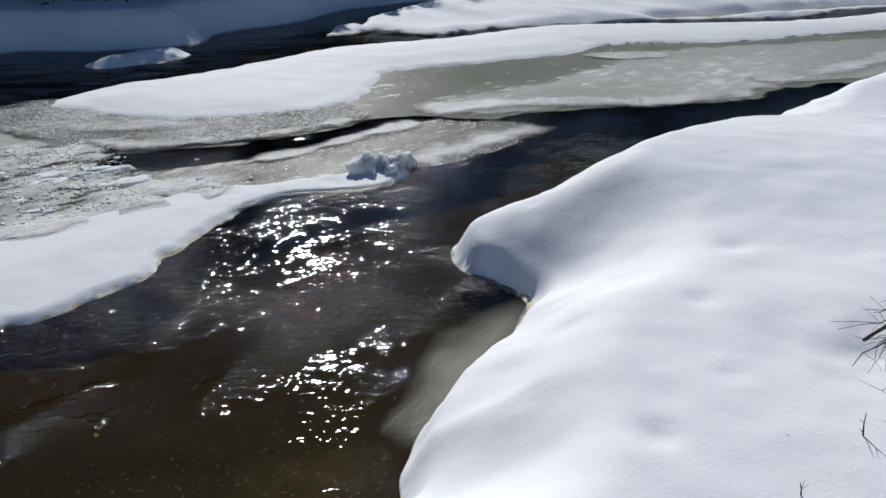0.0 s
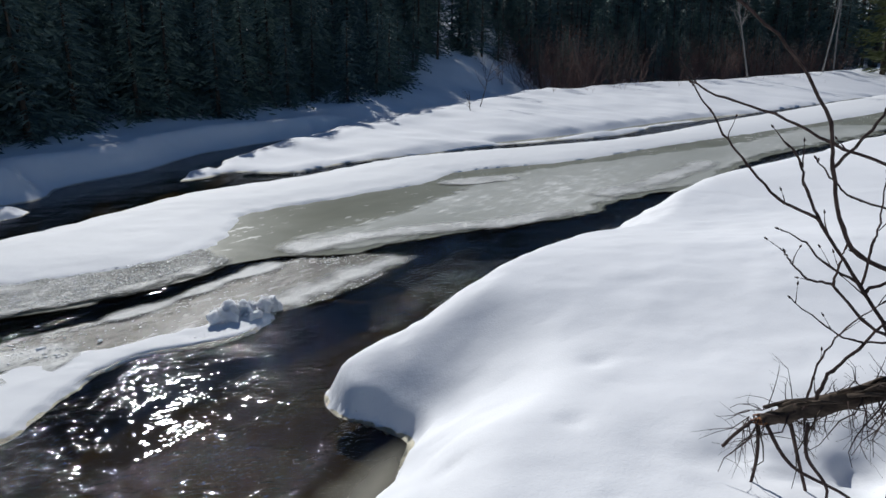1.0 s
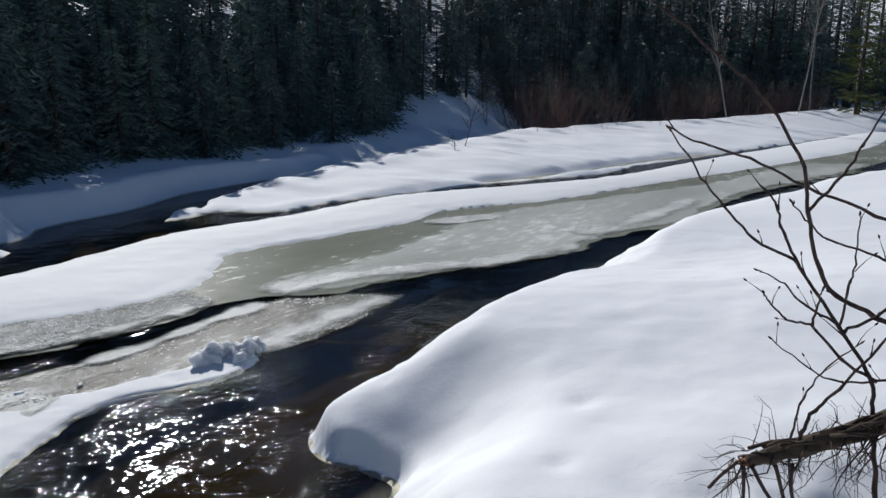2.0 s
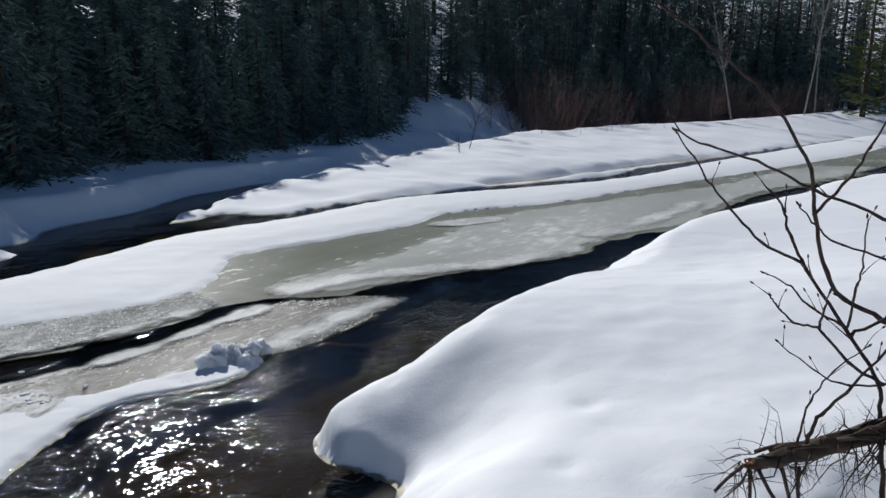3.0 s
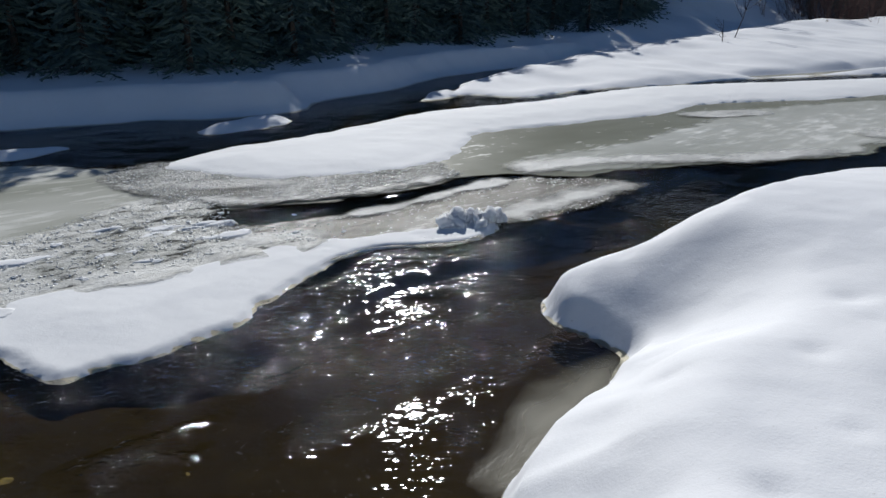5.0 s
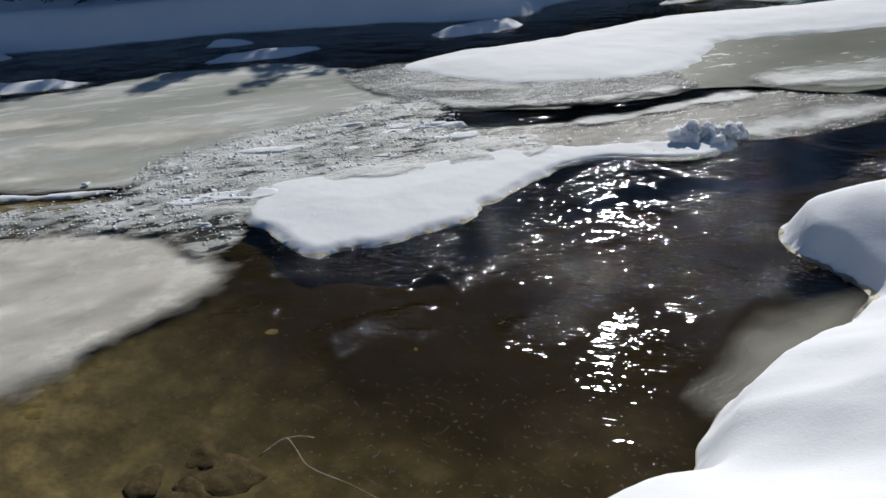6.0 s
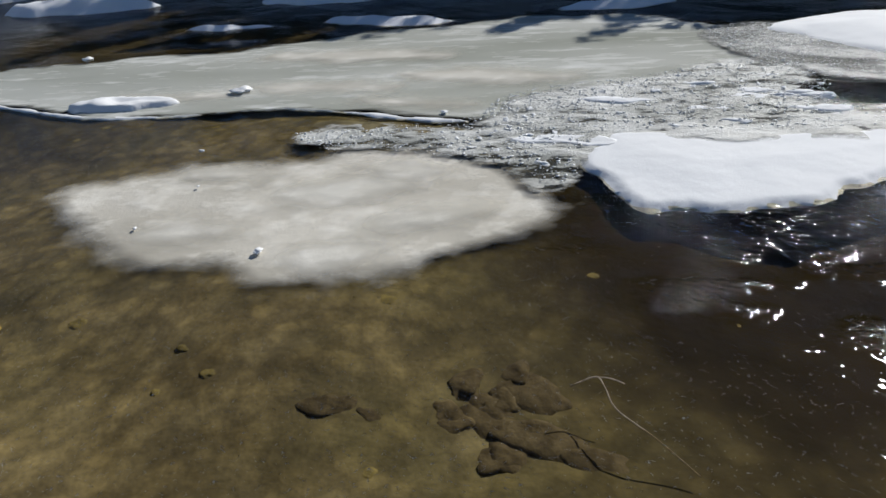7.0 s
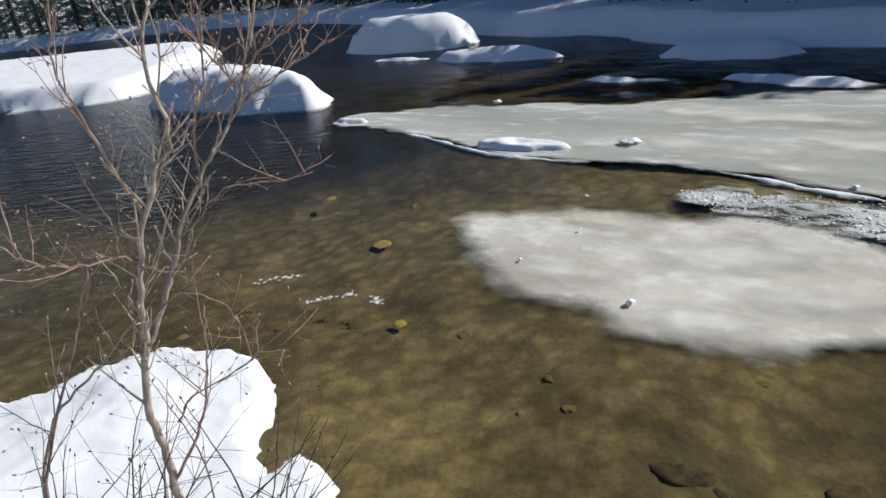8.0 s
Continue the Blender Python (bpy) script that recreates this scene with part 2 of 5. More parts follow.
def bark_material(name, low, high, scale=40.0, rough=0.85, stretch=(1, 1, 0.25)):
    mat, tree, bsdf, out = fresh(name)
    tex, fine = noise_node(tree, scale, 4, 0.6, stretch), noise_node(tree, scale * 6, 2)
    tone = ramp(tree, tex.outputs["Fac"], [(0.32, low), (0.68, high)]).outputs["Color"]
    info = tree.nodes.new("ShaderNodeObjectInfo")
    vary = ramp(tree, info.outputs["Random"], [(0.0, (0.75, 0.75, 0.75)), (1.0, (1.1, 1.08, 1.04))]).outputs["Color"]
    tree.links.new(mixed(tree, 1.0, tone, vary, "MULTIPLY"), bsdf.inputs["Base Color"])
    bsdf.inputs["Roughness"].default_value = rough
    bsdf.inputs["Specular IOR Level"].default_value = 0.25
    tree.links.new(bumped(tree, [(tex.outputs["Fac"], 0.6, 0.01), (fine.outputs["Fac"], 0.4, 0.002)]), bsdf.inputs["Normal"])
    return mat


def needle_material(name, low, high):
    mat, tree, bsdf, out = fresh(name)
    geo, info = tree.nodes.new("ShaderNodeNewGeometry"), tree.nodes.new("ShaderNodeObjectInfo")
    tone = ramp(tree, geo.outputs["Random Per Island"], [(0.0, low), (1.0, high)]).outputs["Color"]
    vary = ramp(tree, info.outputs["Random"], [(0.0, (0.7, 0.75, 0.8)), (1.0, (1.15, 1.1, 0.95))]).outputs["Color"]
    tree.links.new(mixed(tree, 1.0, tone, vary, "MULTIPLY"), bsdf.inputs["Base Color"])
    bsdf.inputs["Roughness"].default_value = 0.7
    bsdf.inputs["Specular IOR Level"].default_value = 0.2
    return mat


def stone_material(name, low, high):
    mat, tree, bsdf, out = fresh(name)
    tex, fine = noise_node(tree, 14.0, 5), noise_node(tree, 80.0, 2)
    tree.links.new(ramp(tree, tex.outputs["Fac"], [(0.3, low), (0.7, high)]).outputs["Color"], bsdf.inputs["Base Color"])
    bsdf.inputs["Roughness"].default_value = 0.9
    bsdf.inputs["Specular IOR Level"].default_value = 0.0
    tree.links.new(bumped(tree, [(tex.outputs["Fac"], 0.5, 0.02), (fine.outputs["Fac"], 0.4, 0.004)]), bsdf.inputs["Normal"])
    return mat


SNOW = snow_material("spring_snow", (0.87, 0.88, 0.90), 0.6, 0.6)
SNOW_FAR = snow_material("forest_snow", (0.87, 0.88, 0.90), 0.5, 0.7)
SNOW_ICE = snow_material("wet_snow", (0.84, 0.85, 0.86), 0.08, 0.6, 0.75)
CLUMP_SNOW = snow_material("clumped_snow", (0.86, 0.87, 0.88), 0.1, 1.2, 0.75)
clump = CLUMP_SNOW.node_tree.nodes["Principled BSDF"].inputs
clump["Subsurface Weight"].default_value, clump["Subsurface Scale"].default_value = 0.7, 0.06
clump["Subsurface Radius"].default_value = (1.0, 1.0, 1.0)
GREEN_ICE = slush_material("flooded_ice", (0.19, 0.195, 0.15), (0.31, 0.315, 0.26), 0.7, 0.16, 6.0, 0.15, 0.15)
PALE_ICE = slush_material("pale_slush", (0.38, 0.39, 0.345), (0.56, 0.565, 0.52), 0.5, 0.2, 7.0, 0.30, 0.5, stretch=0.3, cut=(0.2, 0.6))
FROST_ICE = slush_material("white_frost", (0.50, 0.50, 0.47), (0.72, 0.72, 0.69), 1.5, 0.2, 16.0, 0.55, 1.6, stretch=0.6, cut=(0.05, 0.75), fray=0.5, spark=0.2)
CREAM_ICE = slush_material("cream_slush", (0.60, 0.57, 0.49), (0.78, 0.75, 0.67), 2.0, 0.2, 6.0, 0.4, 0.3, stretch=0.7, cut=(0.0, 0.85), fray=0.3, rime=(0.86, 0.83, 0.76))
SHELF_ICE = slush_material("shelf_slush", (0.085, 0.08, 0.062), (0.22, 0.213, 0.185), 1.8, 0.16, 11.0, 0.30, 1.5, stretch=0.3, spark=0.2)
MURKY_ICE = slush_material("murky_ice", (0.12, 0.112, 0.085), (0.25, 0.238, 0.195), 1.5, 0.2, 5.0, 0.0, 0.2, cut=(0.1, 0.85), fray=0.3)
CRUST_ICE = slush_material("crystal_crust", (0.30, 0.305, 0.27), (0.56, 0.555, 0.52), 1.2, 0.2, 8.0, 0.72, 1.6, holes=0.68, stretch=0.4, cut=(0.3, 0.7), spark=0.2)
GRAIN_ICE = slush_material("granular_slush", (0.22, 0.222, 0.195), (0.48, 0.48, 0.45), 1.3, 0.16, 17.0, 0.45, 2.4, stretch=0.5, cut=(0.25, 0.75), spark=0.2)
GRAINS = snow_material("ice_grains", (0.84, 0.85, 0.86), 0.0, 0.3, 0.3)
GRAINS.node_tree.nodes["Principled BSDF"].inputs["Specular IOR Level"].default_value = 0.5
SMOOTH_ICE = slush_material("smooth_soaked_ice", (0.26, 0.27, 0.215), (0.68, 0.68, 0.63), 0.5, 0.16, 5.0, 0.4, 0.15, stretch=0.25)
FLOE_ICE = slush_material("beige_slush", (0.42, 0.39, 0.32), (0.76, 0.72, 0.63), 0.9, 0.16, 4.5, 0.56, 0.5, stretch=0.7, cut=(0.05, 0.75), fray=0.5, rime=(0.84, 0.81, 0.73))
WATER = water_material()
BED = bed_material()
SPRUCE_BARK = bark_material("spruce_bark", (0.03, 0.022, 0.016), (0.11, 0.085, 0.065), 16)
BIRCH_BARK = bark_material("birch_bark", (0.14, 0.13, 0.12), (0.42, 0.40, 0.38), 9, 0.7, (1, 1, 3))
TWIG_BARK = bark_material("alder_bark", (0.035, 0.022, 0.02), (0.11, 0.075, 0.065), 60)
WILLOW_BARK = bark_material("willow_bark", (0.26, 0.205, 0.16), (0.56, 0.475, 0.385), 50)
WILLOW_TWIG = bark_material("willow_twig_bark", (0.20, 0.125, 0.10), (0.46, 0.335, 0.27), 50)
RED_BARK = bark_material("red_willow_bark", (0.12, 0.075, 0.065), (0.28, 0.185, 0.155), 40)
LOG_BARK = bark_material("rotten_bark", (0.022, 0.016, 0.012), (0.12, 0.09, 0.068), 30, 0.9, (0.3, 1, 1))
SPLIT_WOOD = bark_material("split_wood", (0.22, 0.09, 0.04), (0.42, 0.22, 0.11), 60)
NEEDLES = needle_material("spruce_needles", (0.06, 0.10, 0.105), (0.15, 0.205, 0.185))
PINE_NEEDLES = needle_material("pine_needles", (0.08, 0.095, 0.035), (0.19, 0.20, 0.075))
BROWN_STONE = stone_material("brown_stone", (0.045, 0.036, 0.022), (0.13, 0.106, 0.066))
PALE_STONE = stone_material("algae_stone", (0.12, 0.10, 0.045), (0.27, 0.225, 0.095))
LEAF = stone_material("yellow_leaf", (0.34, 0.26, 0.07), (0.55, 0.46, 0.16))

# ---- the river's plan, outlines on the water level ----
NEAR_SHORE = closed_curve([
    (35, 46), (17, 24.2), (11.7, 18.2), (8.3, 15.4), (6.4, 13.3), (4.1, 11.2), (3.15, 10.0), (2.5, 9.05), (1.85, 7.9), (1.0, 7.05),
    (0.41, 6.1), (-0.06, 5.35), (-0.42, 4.8), (-0.58, 4.48), (-0.47, 4.2), (-0.24, 4.0), (-0.02, 3.86), (0.0, 3.68), (-0.08, 3.34),
    (-0.19, 2.94), (-0.28, 2.6), (-0.34, 2.2), (-0.3, 2.04), (-0.29, 1.9), (-0.42, 1.75), (-0.56, 1.5), (-0.8, 1.0), (-1.05, 0.2), (-1.4, -0.5),
    (-1.95, -1.2), (-2.25, -1.42), (-2.42, -1.6), (-2.32, -1.75), (-2.5, -1.92), (-2.85, -1.9), (-3.17, -2.0), (-3.4, -2.3), (-3.5, -2.72),
    (-3.36, -3.1), (-3.0, -3.7), (-3.1, -6), (-5, -11), (-14, -27), (-40, -60), (40, -70), (90, -20), (90, 60)])
FAR_SHORE = closed_curve([
    (-150, -130), (-75, -80), (-56, -46), (-52, -26), (-40, -11), (-21.8, -1.0), (-18.3, 1.9), (-15.4, 3.0), (-12.8, 5.0), (-11.5, 6.6), (-10.5, 7.9), (-9.2, 9.2), (-7.6, 10.4),
    (-6.8, 11.5), (-7.0, 12.7), (-6.2, 14.9), (-6.1, 17.3), (-4.6, 21), (-3.5, 23), (-3.4, 21.5), (-4.4, 18), (-4.95, 15), (-5.05, 13.3),
    (-4.3, 14.4), (-3.0, 14.6), (-1.6, 16.5), (0, 17.9), (2.3, 20), (5.5, 22.2), (8, 25.6), (18, 36.5), (34, 52), (60, 62), (120, 75), (160, 320), (-170, 320)])
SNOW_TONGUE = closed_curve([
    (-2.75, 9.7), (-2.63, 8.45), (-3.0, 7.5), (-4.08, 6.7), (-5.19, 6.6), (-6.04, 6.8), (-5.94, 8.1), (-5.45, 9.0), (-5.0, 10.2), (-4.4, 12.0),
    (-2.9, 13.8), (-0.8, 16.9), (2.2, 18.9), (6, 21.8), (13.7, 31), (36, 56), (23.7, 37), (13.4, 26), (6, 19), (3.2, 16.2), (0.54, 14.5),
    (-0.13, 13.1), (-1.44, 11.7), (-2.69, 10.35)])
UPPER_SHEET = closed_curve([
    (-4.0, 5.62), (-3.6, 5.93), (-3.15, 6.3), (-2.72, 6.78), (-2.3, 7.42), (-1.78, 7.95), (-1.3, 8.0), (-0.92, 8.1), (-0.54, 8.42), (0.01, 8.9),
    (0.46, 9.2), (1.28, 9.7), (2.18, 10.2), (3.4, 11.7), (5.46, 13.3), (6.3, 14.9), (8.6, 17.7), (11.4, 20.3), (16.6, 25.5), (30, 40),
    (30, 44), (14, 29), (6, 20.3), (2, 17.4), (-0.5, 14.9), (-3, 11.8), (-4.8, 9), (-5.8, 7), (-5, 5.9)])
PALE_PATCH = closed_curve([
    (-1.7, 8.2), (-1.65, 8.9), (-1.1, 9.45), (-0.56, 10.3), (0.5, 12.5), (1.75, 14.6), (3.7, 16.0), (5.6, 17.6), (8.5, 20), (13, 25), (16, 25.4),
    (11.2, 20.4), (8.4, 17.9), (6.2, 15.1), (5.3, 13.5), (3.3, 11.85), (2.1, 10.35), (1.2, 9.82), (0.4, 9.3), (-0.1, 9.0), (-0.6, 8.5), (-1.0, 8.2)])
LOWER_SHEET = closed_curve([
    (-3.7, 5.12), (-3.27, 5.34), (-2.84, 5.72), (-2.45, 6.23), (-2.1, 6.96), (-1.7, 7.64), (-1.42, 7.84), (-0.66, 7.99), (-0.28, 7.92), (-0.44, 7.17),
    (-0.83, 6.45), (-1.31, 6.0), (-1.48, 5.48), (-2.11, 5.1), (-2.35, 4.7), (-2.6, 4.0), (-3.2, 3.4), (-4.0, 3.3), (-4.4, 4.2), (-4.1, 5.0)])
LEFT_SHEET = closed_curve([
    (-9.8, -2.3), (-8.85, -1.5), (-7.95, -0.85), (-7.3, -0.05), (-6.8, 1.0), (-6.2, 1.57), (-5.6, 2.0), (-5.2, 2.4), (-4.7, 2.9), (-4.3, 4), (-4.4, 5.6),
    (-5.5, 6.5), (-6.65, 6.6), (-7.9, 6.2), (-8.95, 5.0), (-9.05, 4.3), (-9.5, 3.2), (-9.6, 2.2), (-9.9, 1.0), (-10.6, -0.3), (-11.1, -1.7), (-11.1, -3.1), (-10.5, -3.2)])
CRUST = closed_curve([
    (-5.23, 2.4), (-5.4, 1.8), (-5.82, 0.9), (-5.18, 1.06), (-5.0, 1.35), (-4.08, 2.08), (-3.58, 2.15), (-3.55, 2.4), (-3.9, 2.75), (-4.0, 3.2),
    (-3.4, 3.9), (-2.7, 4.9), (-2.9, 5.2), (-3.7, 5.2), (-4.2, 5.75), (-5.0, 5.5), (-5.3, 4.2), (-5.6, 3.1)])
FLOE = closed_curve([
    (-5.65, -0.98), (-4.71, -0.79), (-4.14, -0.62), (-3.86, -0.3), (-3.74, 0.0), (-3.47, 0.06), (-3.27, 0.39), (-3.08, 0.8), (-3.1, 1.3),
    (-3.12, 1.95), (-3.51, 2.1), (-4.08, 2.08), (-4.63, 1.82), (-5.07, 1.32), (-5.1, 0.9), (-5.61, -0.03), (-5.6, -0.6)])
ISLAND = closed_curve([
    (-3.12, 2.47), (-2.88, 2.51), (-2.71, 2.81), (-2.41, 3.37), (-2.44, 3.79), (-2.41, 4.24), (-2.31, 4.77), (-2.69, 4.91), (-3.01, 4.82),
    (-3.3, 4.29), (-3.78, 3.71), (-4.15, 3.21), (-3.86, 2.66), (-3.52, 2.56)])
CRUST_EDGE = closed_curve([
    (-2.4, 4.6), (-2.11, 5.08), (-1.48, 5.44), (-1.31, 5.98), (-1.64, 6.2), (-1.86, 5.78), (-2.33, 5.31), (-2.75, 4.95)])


# ---- the setting: river bed, water, banks ----
def bed_top(x, y):
    near, far = inside_by(x, y, NEAR_SHORE), inside_by(x, y, FAR_SHORE)
    out = np.minimum(-near, -far)
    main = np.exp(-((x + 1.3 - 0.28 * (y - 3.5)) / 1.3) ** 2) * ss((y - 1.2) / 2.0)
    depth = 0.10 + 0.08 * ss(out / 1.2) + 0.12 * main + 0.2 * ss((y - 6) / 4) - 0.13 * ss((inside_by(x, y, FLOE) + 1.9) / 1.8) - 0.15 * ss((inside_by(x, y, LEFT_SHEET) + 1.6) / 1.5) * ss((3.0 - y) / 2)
    z = -depth + 0.035 * fbm(x, y, 1.3, 3, 4) + 0.008 * fbm(x, y, 0.22, 2, 9)
    z = np.where(out < -0.4, -0.6, z)
    # Painted depth: how far the bed colour darkens under the channel and farther water.
    depth_shade = np.clip(0.75 * main + 0.16 * ss((y - 2.2) / 2) + 0.8 * ss((y + 0.2 * (x + 2.5) - 0.4) / 1.9) * np.maximum(ss((x + 5) / 1.5), ss((y - 3.5) / 2)) + 0.8 * ss((-x - 5.4) / 3.6) + 0.3 * ss((-1.9 - y) / 1.2) * ss((-x - 2.6) / 1.5) + 0.22 * fbm(x, y, 0.8, 3, 77), 0, 0.96)
    return z, np.ones(x.shape, bool), depth_shade


XS = ticks((-420, -60, 30), (-60, -16, 2), (-16, -7, 0.3), (-7, 1, 0.07), (1, 6, 0.4), (6, 60, 3), (60, 420, 30))
YS = ticks((-420, -60, 30), (-60, -6, 2), (-6, -3, 0.2), (-3, 8, 0.07), (8, 16, 0.4), (16, 60, 3), (60, 420, 30))
tagged(height_mesh("ground", XS, YS, bed_top, BED, "depth_shade"), "brown sandy river bed under shallow clear water", "river bed", kind="structure")


def water_top(x, y):
    # A broken riffle hugs the snow island's open side; a glittering tongue of ripples runs below the bank's nose; calm shallows.
    u, v = 0.54 * x + 0.84 * y, 0.84 * x - 0.54 * y
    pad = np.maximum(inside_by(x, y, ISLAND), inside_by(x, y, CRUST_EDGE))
    east = ss((x + 0.55 * (2.2 - y) + 3.6) / 0.6)
    riffle = ss((0.5 + pad + 0.18 * fbm(x, y, 0.4, 2, 29)) / 0.4) * ss((0.25 - pad) / 0.2) * east * ss((6.6 - y) / 0.8)
    bands = ss(0.45 + 1.7 * fbm(u / 2.4, v, 0.42, 2, 27))
    tongue = np.exp(-(((x + 1.25) * 0.78 - (y - 3.3) * 0.62 + 0.10) / 0.42) ** 2) * np.exp(-(((x + 1.25) * 0.62 + (y - 3.3) * 0.78) / 1.25) ** 2)
    stream = ss((y - 2.6 - 0.3 * (x + 1.5)) / 1.6) * (1 - 0.85 * ss((y - 8.5) / 1.5))
    wash = np.exp(-((x + 2.15) / 0.75) ** 2 - ((y - 2.7) / 0.5) ** 2)
    calm = 0.08 + 0.14 * ss((x + 4.0) / 1.5) * ss((y - 0.2) / 1.5) + (0.12 + 0.36 * bands) * stream + 0.10 * ss((-x - 8) / 2) + (0.12 + 0.45 * bands) * ss((y - 1.4) / 1.0) * ss((x + 3.6) / 0.8)
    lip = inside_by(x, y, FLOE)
    calm = calm + 0.22 * ss((lip + 0.5) / 0.35) * ss((0.1 - lip) / 0.2) * ss((x + 5.2) / 1.0)
    patches = np.clip(0.6 + 1.3 * fbm(u / 2.0, v, 0.26, 2, 5), 0.1, 1.8)
    strength = np.clip((calm * (1 - 0.85 * ss((2.9 - y) / 0.6) * ss((x + 1.9) / 0.6)) + 0.85 * tongue + 1.0 * wash) * patches + 1.15 * riffle, 0.05, 1.5)
    # Short-crested wavelets lie across the current.
    p, q = 0.917 * y - 0.4 * x, 0.917 * x + 0.4 * y
    fine = ss((x + 4.0) / 0.3) * ss((0.2 - x) / 0.3) * ss((y - 1.6) / 0.3) * ss((6.8 - y) / 0.3)
    z = fine * strength * 0.0105 * fbm(q / 1.7, p, 0.055, 2, 21) + riffle * 0.006 * fbm(x, y, 0.13, 2, 22) + 0.002 * fbm(x, y, 0.35, 2, 23)
    return z, np.ones(x.shape, bool), strength


XS = ticks((-420, -60, 30), (-60, -16, 2), (-16, -6, 0.25), (-6, -4, 0.045), (-4, 0.2, 0.018), (0.2, 1, 0.08), (1, 6, 0.4), (6, 60, 3), (60, 420, 30))
YS = ticks((-420, -60, 30), (-60, -6, 2), (-6, 0.5, 0.2), (0.5, 1.6, 0.05), (1.6, 6.8, 0.018), (6.8, 8, 0.05), (8, 16, 0.2), (16, 60, 3), (60, 420, 30))
water = tagged(height_mesh("water", XS, YS, water_top, WATER, "riffle"), "dark rippling river water sparkling in the sun", "water", kind="structure")
water.visible_shadow = False


PITS = ((0.62, 1.9, 0.05), (0.3, 2.75, 0.045), (0.85, 2.9, 0.06), (0.2, 3.3, 0.04), (1.1, 3.6, 0.07), (-0.05, 4.6, 0.05), (0.9, 2.3, 0.04), (0.15, 2.2, 0.035))


def near_height(x, y, d):
    up = ss((y + 1.3) / 2.6)
    hollow = np.exp(-((x - 0.3) ** 2 + (y - 4.05) ** 2) / 0.4)
    soft = 1 - 0.5 * np.exp(-((x + 0.05) ** 2 + (y - 3.9) ** 2) / 0.14)
    h = (0.16 + 0.06 * up) * soft * ss((d + 0.01) / (0.09 + 0.08 * up)) + (0.06 + 0.39 * up + 0.09 * np.exp(-((y - 5.2) / 1.2) ** 2) - 0.12 * np.exp(-((y - 7.8) / 1.6) ** 2)) * ss(d / (0.82 + 0.3 * hollow)) + (0.26 - 0.11 * up) * ss((d - 0.3) / 3.2) + 0.02 * np.clip(d - 3, 0, 30)
    # A shallow trough runs inland from the notch behind the bank's rounded nose.
    u, v = x * 0.95 + (y - 3.75) * 0.31, -x * 0.31 + (y - 3.75) * 0.95
    h = h - 0.05 * np.exp(-((v - 0.05) / 0.9) ** 2) * ss((u + 0.1) / 0.8) * ss((4 - u) / 3)
    # The nose slopes gently into the notch; a melt hollow lies under the log.
    gap = np.hypot(x + 0.02, y - 3.78)
    for (ax, ay), (bx, by) in (((-0.50, 4.24), (-0.24, 4.0)), ((-0.24, 4.0), (-0.02, 3.84))):
        t = np.clip(((x - ax) * (bx - ax) + (y - ay) * (by - ay)) / ((bx - ax) ** 2 + (by - ay) ** 2), 0, 1)
        gap = np.minimum(gap, np.hypot(x - ax - t * (bx - ax), y - ay - t * (by - ay)))
    cap = 0.14 * ss(d / 0.14) + 0.05 + 0.30 * gap + 0.22 * gap * gap
    h = np.where(gap < 3, 0.5 * (h + cap - np.sqrt((h - cap) ** 2 + 0.008)), h)
    melt = np.exp(-(((x - 1.95) / 0.5) ** 2 + ((y - 2.5) / 0.3) ** 2))
    h = h - melt * (0.13 - 0.05 * fbm(x, y, 0.16, 2, 39))
    h = h + 0.02 * fbm(x, y, 2.1, 2, 31) * ss(d / 0.8) + 0.006 * fbm(x, y, 0.25, 3, 33) * ss(d / 0.2)
    h = h + 0.008 * fbm(x, y, 0.75, 2, 35) * ss(d / 0.5)
    for px, py, r in PITS:
        h = h - 0.022 * np.exp(-((x - px) ** 2 + (y - py) ** 2) / r ** 2)
    return h


def near_top(x, y):
    d = inside_by(x, y, NEAR_SHORE) + 0.03 * fbm(x, y, 0.35, 2, 30) * (1 + 1.2 * ss(-y / 1.5)) + 0.035 * fbm(x, y, 0.13, 2, 36) * ss((-0.9 - y) / 0.5)
    z = np.where(d > 0, near_height(x, y, np.maximum(d, 0)), 0) - 0.008 * (d < 0.02)
    return z, d > 0, d, d


XS = ticks((-60, -8, 2), (-8, -4, 0.25), (-4, -1.6, 0.026), (-1.6, 4, 0.045), (4, 12, 0.25), (12, 90, 3))
YS = ticks((-70, -8, 2), (-8, -4, 0.25), (-4, -1, 0.026), (-1, 9, 0.045), (9, 20, 0.25), (20, 60, 2))
near_bank = tagged(height_mesh("snow_bank", XS, YS, near_top, SNOW), "rounded bank of smooth sunlit spring snow", "snow bank", kind="structure")


def nearest_on(x, y, points):
    """The distance to a line of points (x, y, value), its value there, and which side of it (x, y) lies on (1: to its right)."""
    best, value, side = np.full(x.shape, 1e9), np.zeros(x.shape), np.ones(x.shape)
    for (ax, ay, av), (bx, by, bv) in zip(points, points[1:]):
        dx, dy = bx - ax, by - ay
        t = np.clip(((x - ax) * dx + (y - ay) * dy) / (dx * dx + dy * dy), 0, 1)
        gap = np.hypot(x - ax - t * dx, y - ay - t * dy)
        closer = gap < best
        best, value = np.where(closer, gap, best), np.where(closer, av + t * (bv - av), value)
        side = np.where(closer, np.sign((x - ax) * dy - (y - ay) * dx), side)
    return best, value, side


